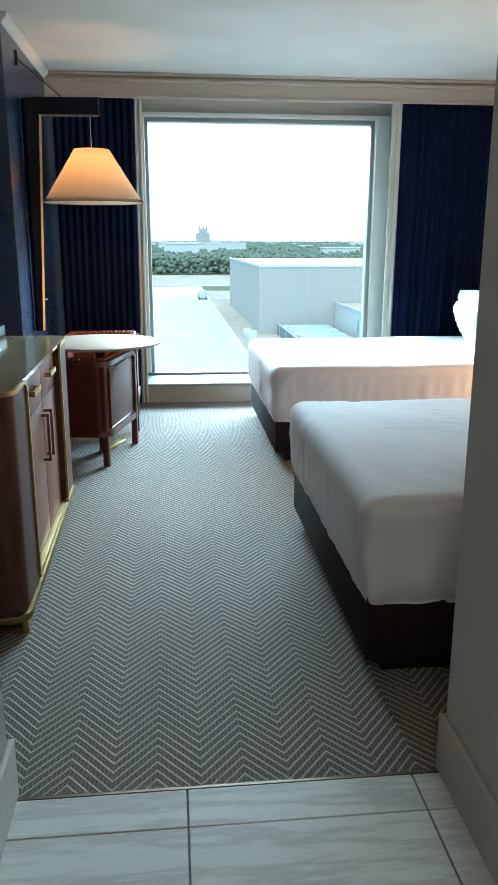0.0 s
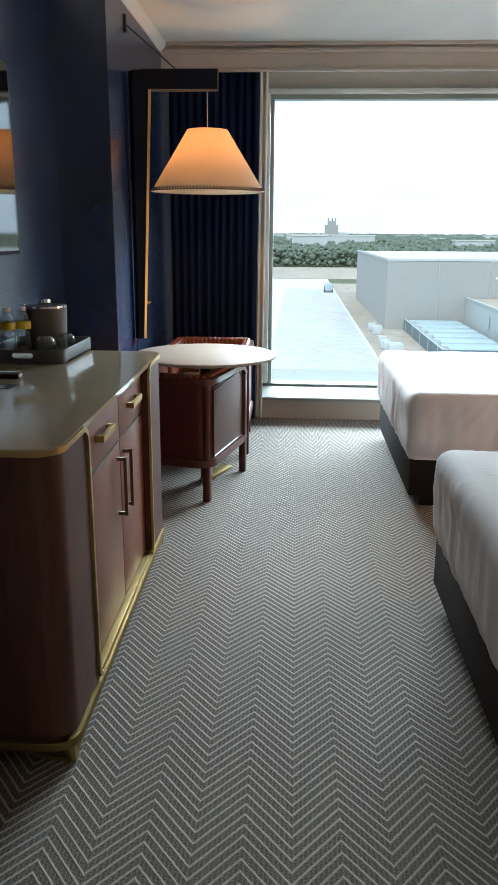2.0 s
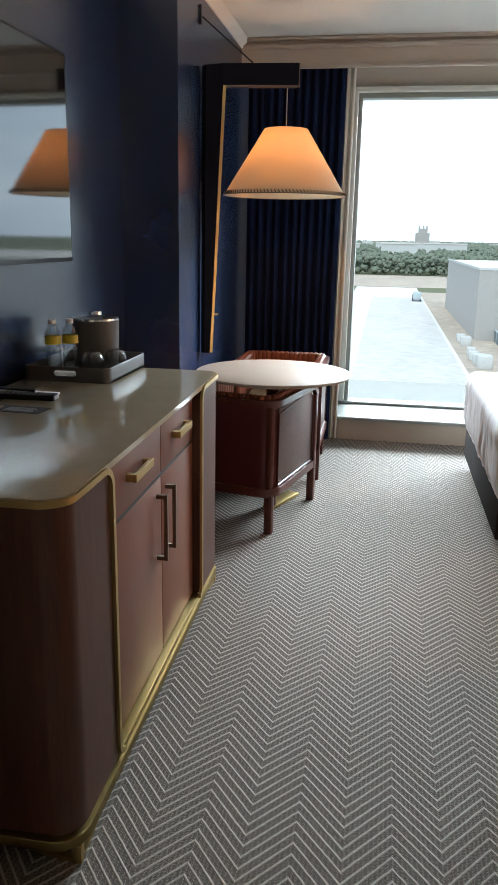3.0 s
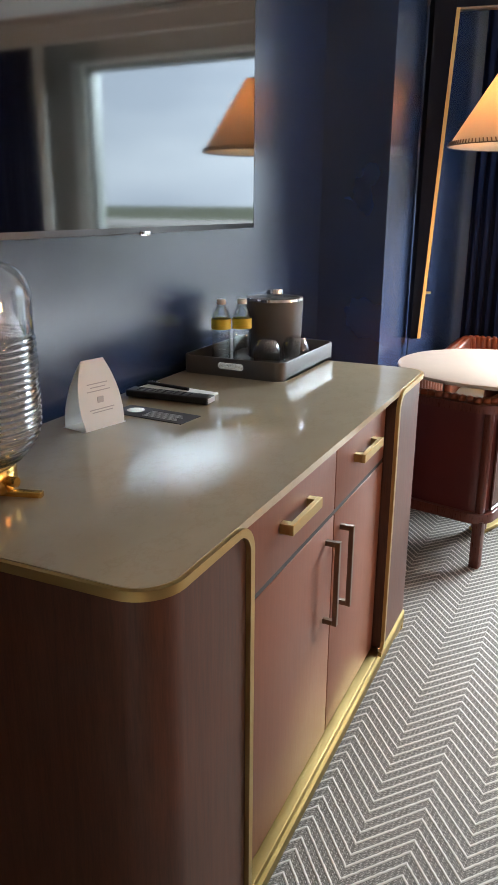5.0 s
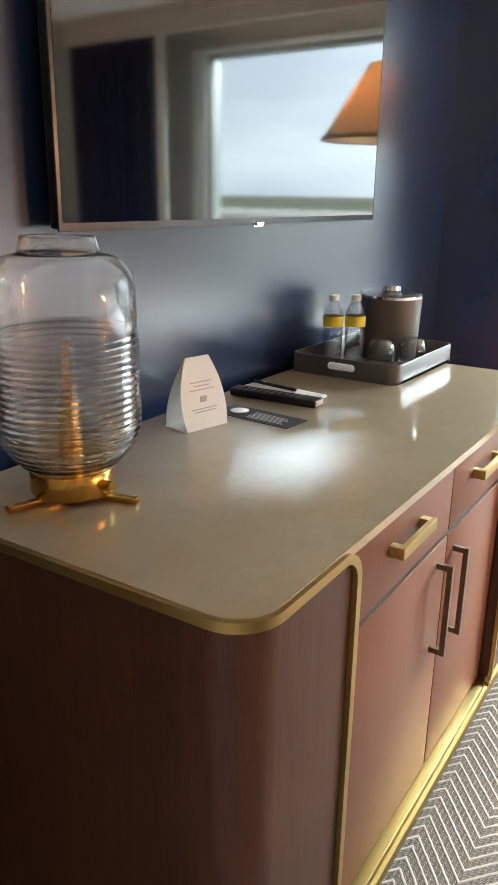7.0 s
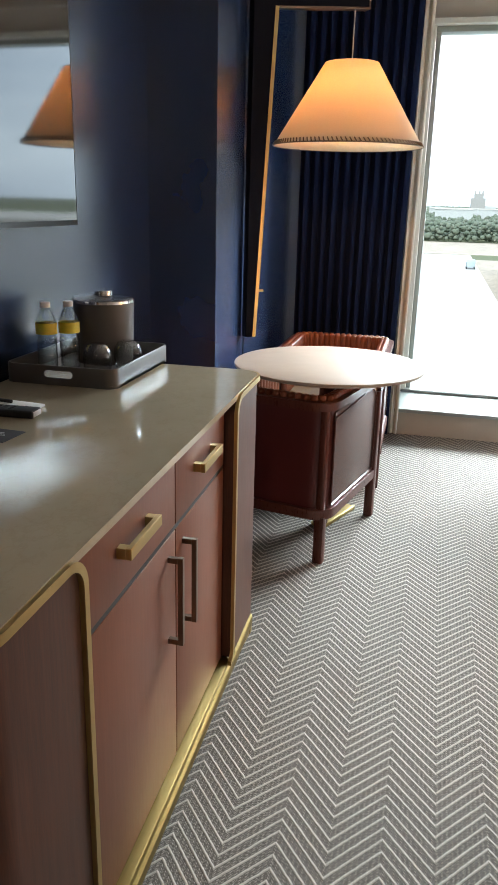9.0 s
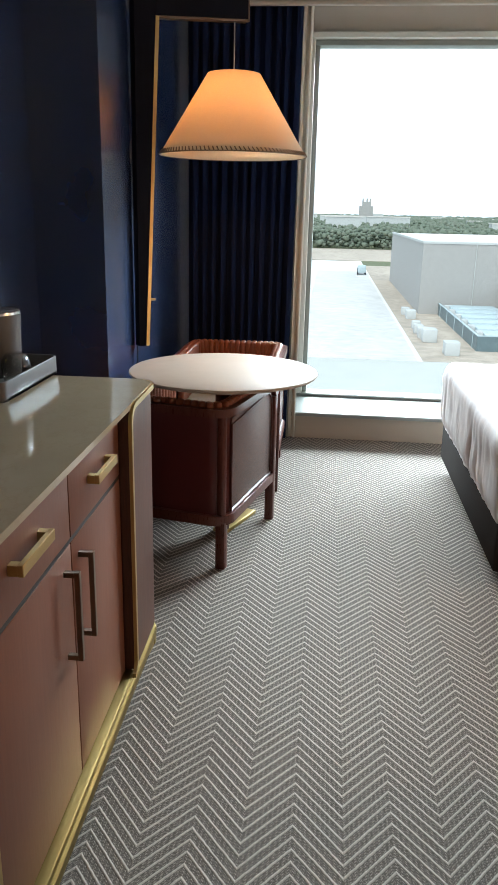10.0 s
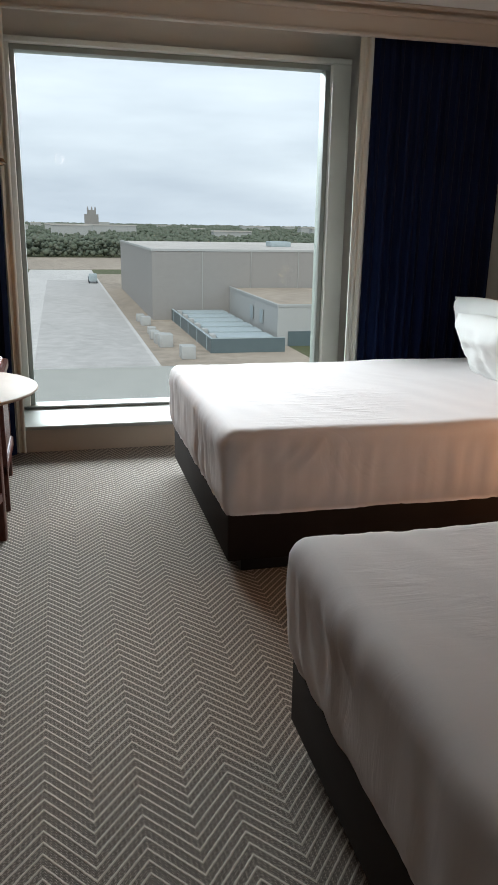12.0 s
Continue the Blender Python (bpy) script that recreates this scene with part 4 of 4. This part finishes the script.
pad.matrix_basis = pose(-1.31, 4.895, 0.9, 0, 0, -6)
pen = thing("pen", "slim black pen on the notepad", "pen", pose(-1.345, 4.905, 0.9105, 0, 0, -8))
part("barrel", sweep([(-0.072, 0, 0), (0.055, 0, 0), (0.068, 0, 0)], ring(0.0045, 10)), PLASTIC, pen)
part("clip", box(-0.065, -0.03, -0.0015, 0.0015, 0.0045, 0.0065), STEEL, pen)
remote = thing("remote_control", "black television remote in a dark sleeve", "remote control", pose(-1.288, 4.815, 0.9, 0, 0, 3))
part("body", box(-0.12, 0.12, -0.024, 0.024, 0.0, 0.019, 0.005, 3), PLASTIC, remote)
part("end", box(0.112, 0.1215, -0.020, 0.020, 0.003, 0.016, 0.002), GREYPRINT, remote, "pale end")
bt = bmesh.new()
for i in range(9):
    for j in range(3):
        box(-0.09 + i * 0.018, -0.081 + i * 0.018, -0.014 + j * 0.011, -0.008 + j * 0.011, 0.019, 0.0203, bm=bt)
part("buttons", bt, DARKPRINT, remote)

# tray with bottles, glasses and ice bucket
TRX0, TRX1, TRY0, TRY1 = -1.432, -1.100, 5.124, 5.56
tray = thing("tray", "grey leatherette serving tray with cut-out handles", "tray")
part("tray_floor", prism(rounded(TRX0, TRX1, TRY0, TRY1, (0.03,) * 4), 0.9, 0.908), TRAYMAT, tray)
outline = [(x, y, 0.9275) for x, y in rounded(TRX0 + 0.004, TRX1 - 0.004, TRY0 + 0.004, TRY1 - 0.004, (0.028,) * 4, 8)]
part("rim", sweep(outline, [(-0.004, -0.0275), (0.004, -0.0275), (0.004, 0.0235), (0.002, 0.0265), (-0.002, 0.0265), (-0.004, 0.0235)], closed=True), TRAYMAT, tray, "upright grey rim")
slot = prism(rounded(-0.042, 0.042, -0.010, 0.010, (0.0098,) * 4, 5), -0.0008, 0.0008)
bmesh.ops.rotate(slot, verts=slot.verts, matrix=Matrix.Rotation(radians(90), 3, "X"))
bmesh.ops.translate(slot, verts=slot.verts, vec=((TRX0 + TRX1) / 2, TRY0 - 0.0009, 0.932))
part("handle_slot", slot, STEEL, tray, "pale oval handle opening")


def bottle(x, y, rz):
    b = thing("water_bottle", "small clear plastic water bottle with yellow label", "bottle", pose(x, y, 0.908, 0, 0, rz), group="bottles on the tray")
    prof = [(0, 0.0), (0.024, 0.0), (0.029, 0.006)]
    for k in range(17):
        z = 0.01 + 0.085 * k / 16
        prof.append((0.0295 - 0.0014 * (0.5 + 0.5 * math.cos(2 * math.pi * k / 16 * 4)), z))
    prof += [(0.0255, 0.10), (0.030, 0.106), (0.030, 0.140), (0.029, 0.146), (0.024, 0.160), (0.015, 0.174), (0.0125, 0.178), (0.0125, 0.188), (0, 0.188)]
    part("body", lathe(prof + [(max(0.0, r - 0.0011), min(max(z, 0.0012), 0.1868)) for r, z in reversed(prof)], 28), PET, b, "clear ribbed plastic", smooth=180)
    part("label", lathe([(0.0303, 0.108), (0.0308, 0.108), (0.0308, 0.139), (0.0303, 0.139), (0.0303, 0.108)], 28), LABEL, b, "yellow wrap-around label")
    part("cap", lathe([(0, 0.183), (0.0145, 0.183), (0.0145, 0.197), (0.013, 0.199), (0, 0.199)], 20), CAPWHITE, b, "white screw cap")


bottle(-1.372, 5.268, 20)
bottle(-1.322, 5.312, 70)


def tumbler(x, y):
    g = [(0, 0.086), (0.018, 0.0855), (0.030, 0.080), (0.040, 0.062), (0.043, 0.045), (0.041, 0.02), (0.037, 0.0), (0.0355, 0.0), (0.0395, 0.02), (0.0415, 0.045), (0.0385, 0.061), (0.029, 0.077), (0.018, 0.081), (0, 0.0815)]
    ob = solid("drinking_glass", lathe(g, 36), THINGLASS, "clear stemless glass standing upside down on the tray", "glass", group="glasses on the tray", smooth=180)
    ob.location = (x, y, 0.908)


tumbler(-1.222, 5.285)
tumbler(-1.163, 5.372)
bk = thing("ice_bucket", "grey-brown leatherette ice bucket with clear lid", "ice bucket", pose(-1.272, 5.452, 0.908))
part("body", lathe([(0, 0), (0.084, 0), (0.086, 0.004), (0.093, 0.183), (0.091, 0.185), (0, 0.183)], 48), BUCKET, bk)
part("rim", lathe([(0.091, 0.185), (0.0955, 0.185), (0.0955, 0.193), (0.091, 0.193), (0.091, 0.185)], 48), STEEL, bk, "polished rim")
part("lid", lathe([(0, 0.1935), (0.095, 0.1935), (0.096, 0.198), (0.094, 0.201), (0, 0.201)], 48), THINGLASS, bk, "clear acrylic lid")
part("knob", lathe([(0, 0.2015), (0.026, 0.2015), (0.028, 0.204), (0.028, 0.217), (0.026, 0.219), (0, 0.219)], 28), STEEL, bk, "polished round knob")

# ---------------------------------------------------------------- outside, seen through the window
ZG = -13.5
GRASS = paint("dry_grass", (0.10, 0.11, 0.05), 0.95, 0.3)


def weathered(name, colour, spread):
    """Outdoor surface with broad stains and finer mottling."""
    m = Mat(name, colour, 0.9)
    lo, hi = tuple(c * (1 - spread) for c in colour), tuple(min(1, c * (1 + spread * 0.6)) for c in colour)
    m.colour(m.mix(0.5, m.ramp(m.noise(0.07, 7, (1, 0.35, 1), 0.7), [(0.35, lo), (0.65, hi)]), m.ramp(m.noise(0.6, 6), [(0.35, lo), (0.65, hi)])))
    return m.m


CONCRETE = weathered("pale_concrete", (0.60, 0.585, 0.56), 0.18)
CONCRETE2 = weathered("grey_concrete", (0.50, 0.485, 0.465), 0.22)
DIRT = weathered("tan_dirt", (0.38, 0.32, 0.255), 0.35)
PANELGREY = paint("grey_precast_panel", (0.30, 0.29, 0.275), 0.8, 0.05)
PANELPALE = paint("pale_precast_panel", (0.42, 0.43, 0.42), 0.8, 0.05)
ROOFPALE = weathered("pale_roof_membrane", (0.56, 0.53, 0.49), 0.15)
SCREENTEAL = paint("grey_teal_metal_screen", (0.10, 0.14, 0.15), 0.5, 0.08)
ROOFDARK = paint("dark_grey_roof_felt", (0.045, 0.041, 0.037), 0.9, 0.1)
UNIT = paint("grey_metal_casing", (0.36, 0.43, 0.45), 0.6, 0.08)
# distance haze is mixed into these leaf greens: paler and cooler
FOLIAGEHAZE = Mat("hazy_foliage", (0.06, 0.08, 0.045), 0.9)
isle = FOLIAGEHAZE.n.new("ShaderNodeNewGeometry")
FOLIAGEHAZE.colour(FOLIAGEHAZE.mix(0.5, FOLIAGEHAZE.ramp(FOLIAGEHAZE.noise(0.4, 6), [(0.3, (0.10, 0.13, 0.10)), (0.7, (0.145, 0.17, 0.135))]),
                           FOLIAGEHAZE.ramp(isle.outputs["Random Per Island"], [(0.0, (0.075, 0.10, 0.06)), (0.6, (0.12, 0.14, 0.09)), (1.0, (0.15, 0.15, 0.11))])))
FOLIAGEHAZE = FOLIAGEHAZE.m

solid("ground", box(-3500, 3500, 9.5, 4800, ZG - 1, ZG), GRASS, "flat ground reaching to the horizon", "ground", kind="structure", smooth=None)
solid("road", box(-9.0, 10.2, 40, 262, ZG, ZG + 0.05), CONCRETE, "wide pale concrete yard", "concrete yard", kind="structure", smooth=None)
solid("pavement", box(-3.2, 9.7, 78, 215, ZG + 0.05, ZG + 0.06), CONCRETE2, "grey concrete lane across the yard", "concrete lane", kind="structure", smooth=None)
solid("ground_verge", box(10.2, 28, 66, 240, ZG, ZG + 0.04), DIRT, "bare tan earth beside the yard", "earth", kind="structure", smooth=None)
solid("ground_bank", box(-300, 300, 264, 352, ZG, ZG + 0.08), DIRT, "dry tan bank beyond the yard", "earth", kind="structure", smooth=None)
lower = thing("roof_lower", "grey flat roof of the lower storeys outside the window", "roof", kind="structure")
part("roof_deck", box(-8, 14, 9.4, 24.6, -2.9, -2.5), ROOFDARK, lower, smooth=None)
part("parapet", box(-8, -0.55, 19.6, 19.75, -2.5, -2.38), ROOFPALE, lower)

big = thing("warehouse", "large plain grey warehouse with flat pale roof", "warehouse")
part("wall", box(14.1, 140, 126, 188, ZG, -2.75), PANELGREY, big, smooth=None)
part("roof", box(14.4, 139.7, 126.3, 187.7, -2.72, -2.6), ROOFPALE, big, smooth=None)
part("parapet", box(14.0, 140.1, 125.9, 126.3, -2.74, -2.4), PANELPALE, big, smooth=None)
part("parapet", box(14.0, 14.35, 126.31, 188.1, -2.74, -2.4), PANELPALE, big, smooth=None)
for k in range(1, 7):
    part("panel_joint", box(14.1 + k * 8, 14.18 + k * 8, 125.86, 125.98, ZG, -2.76), PANELPALE, big)
part("roof_unit", box(40, 44, 150, 154, -2.59, -1.6, 0.1), UNIT, big)
low = thing("annex", "low pale grey annex with tan flat roof", "building")
part("wall", box(26.6, 130, 97.0, 125.8, ZG, -8.5), PANELPALE, low, smooth=None)
part("roof", box(26.9, 129.7, 97.3, 125.5, -8.48, -8.4), DIRT, low, smooth=None)
part("parapet", box(26.5, 130, 96.9, 97.25, -8.49, -8.2), PANELPALE, low, smooth=None)
part("parapet", box(26.5, 26.85, 97.26, 125.7, -8.49, -8.2), PANELPALE, low, smooth=None)
part("doorway", box(28.0, 34.5, 96.8, 96.98, ZG, ZG + 1.9), SCREENTEAL, low)
for wy in (104.0, 109.5):
    part("louvre", box(26.42, 26.49, wy, wy + 1.6, -11.4, -9.6), UNIT, low)
yard = thing("plant_screen", "grey-teal metal screen round roof machinery", "screen fence")
part("screen", box(17.1, 17.3, 92.4, 125.7, ZG, -11.75), SCREENTEAL, yard)
part("screen", box(17.31, 26.3, 92.4, 92.6, ZG, -11.75), SCREENTEAL, yard)
part("top_rail", box(17.06, 17.34, 92.36, 125.7, -11.745, -11.66), UNIT, yard)
part("top_rail", box(17.35, 26.3, 92.36, 92.64, -11.745, -11.66), UNIT, yard)
for k in range(5):
    part("post", box(17.02, 17.09, 95.0 + k * 7, 95.2 + k * 7, ZG, -11.75), UNIT, yard)
for k in range(6):
    unit = thing("chiller_unit", "large pale grey cooling unit inside the screen", "cooling unit", pose(18.2, 93.6 + k * 5.3, ZG + 0.04), group="cooling units")
    part("casing", box(0, 7.0, 0, 3.9, 0, 1.75, 0.1), UNIT, unit)
    part("side_box", box(-0.75, -0.02, 1.2, 2.6, 0, 1.9, 0.05), PANELPALE, unit)
for bx, by, s in ((11.4, 124.0, 1.2), (11.6, 119.0, 1.4), (11.5, 109.0, 1.1), (11.3, 104.5, 1.2), (11.4, 100.5, 1.4), (11.6, 97.5, 1.7), (13.0, 88.5, 1.6)):
    solid("utility_box", box(bx, bx + s, by, by + s * 1.3, ZG + 0.04, ZG + s * 0.95, 0.06), PANELPALE, "white metal utility box on bare earth", "utility box", group="utility boxes")
truck = thing("truck", "small grey flatbed truck parked on the yard", "truck", pose(8.2, 205, ZG + 0.06))
part("cab", box(-1.0, 1.0, -2.6, -0.8, 0.5, 2.4, 0.2), UNIT, truck)
part("bed", box(-1.1, 1.1, -0.7, 3.0, 0.9, 1.5, 0.05), SCREENTEAL, truck)
for wx in (-0.95, 0.95):
    for wy in (-1.8, 1.8):
        part("wheel", sweep([(wx - 0.12, wy, 0.45), (wx + 0.12, wy, 0.45)], ring(0.45, 16)), BLACK, truck)
tower = thing("tower_block", "distant stone tower block above the trees", "tower")
part("wall", box(31, 46, 900, 915, ZG, 10), PANELGREY, tower, smooth=None)
part("upper_storey", box(34, 43.5, 901, 914, 10, 14.5), PANELGREY, tower, smooth=None)
for px in (34.6, 39.0, 42.6):
    part("pinnacle", lathe([(1.0, 14.5), (0.8, 17), (0, 18.5)], 6, (px, 903, 0)), PANELGREY, tower)
part("wing", box(46.2, 58, 902, 915, ZG, 2), PANELPALE, tower, smooth=None)


def woods():
    """Far tree crowns, each a cluster of knobbly clumps."""
    rng = random.Random(11)
    protos = []
    for s in range(6):
        t = bmesh.new()
        bmesh.ops.create_icosphere(t, subdivisions=1, radius=1)
        vs = [v.co * (0.8 + 0.55 * noise.noise(v.co * 1.7 + Vector((s * 9, 0, 0)))) for v in t.verts]
        fs = [[v.index for v in f.verts] for f in t.faces]
        protos.append((np.array([tuple(v) for v in vs]), fs))
        t.free()
    verts, faces, n = [], [], 0
    for i in range(34000):
        d = 352 + 2300 * rng.random() ** 1.5
        x = d * rng.uniform(-0.12, 0.40)
        if 860 < d < 905 and 25 < x < 62:
            continue
        r = rng.uniform(0.7, 1.9) * (0.6 + d / 1000)
        pv, pf = protos[rng.randrange(6)]
        a = rng.uniform(0, 6.28)
        c, s_ = math.cos(a), math.sin(a)
        q = pv * (r, r, r * rng.uniform(0.7, 1.1))
        q = np.stack([q[:, 0] * c - q[:, 1] * s_ + x, q[:, 0] * s_ + q[:, 1] * c + d, q[:, 2] + ZG + r * 0.8 + rng.uniform(0, 6.5)], 1)
        verts.append(q)
        faces += [[k + n for k in f] for f in pf]
        n += len(q)
    me = bpy.data.meshes.new("far_trees")
    me.from_pydata(np.concatenate(verts).tolist(), [], faces)
    me.materials.append(FOLIAGEHAZE)
    me.shade_smooth()
    tagged(new("far_trees", me), "broad belt of green trees reaching to the horizon", "trees", kind="stuff")


woods()
rng = random.Random(5)
for k in range(26):
    d = rng.uniform(520, 1700)
    x = d * rng.uniform(-0.08, 0.36)
    w, h = rng.uniform(8, 22), rng.uniform(9, 13)
    house = thing("far_house", "small pale building among distant trees", "house", pose(x, d, ZG), group="far houses")
    part("wall", box(-w, w, -5, 5, 0, h), PANELPALE, house, smooth=None)
    part("roof", box(-w - 0.4, w + 0.4, -5.4, 5.4, h, h + 0.8), ROOFPALE, house, smooth=None)

# ---------------------------------------------------------------- entry tiles, each a piece of its own
TW, TH, GAP = 0.604, 0.30, 0.005
rows = [(Y0 - 0.144, Y0 - 0.014)] + [(Y0 - 0.144 - 0.30 * (k + 1), Y0 - 0.144 - 0.30 * k - GAP) for k in range(12)]
for r0, r1 in rows:
    for c in range(-1, 3):
        x0 = max(HL + 0.002, -0.203 + c * TW)
        x1 = min(HR - 0.002, -0.203 + (c + 1) * TW - GAP)
        if x1 - x0 > 0.01:
            part("tile", box(x0, x1, r0, r1, -0.008, 0.0, 0.001, 1), TILE, tilebed, smooth=None)
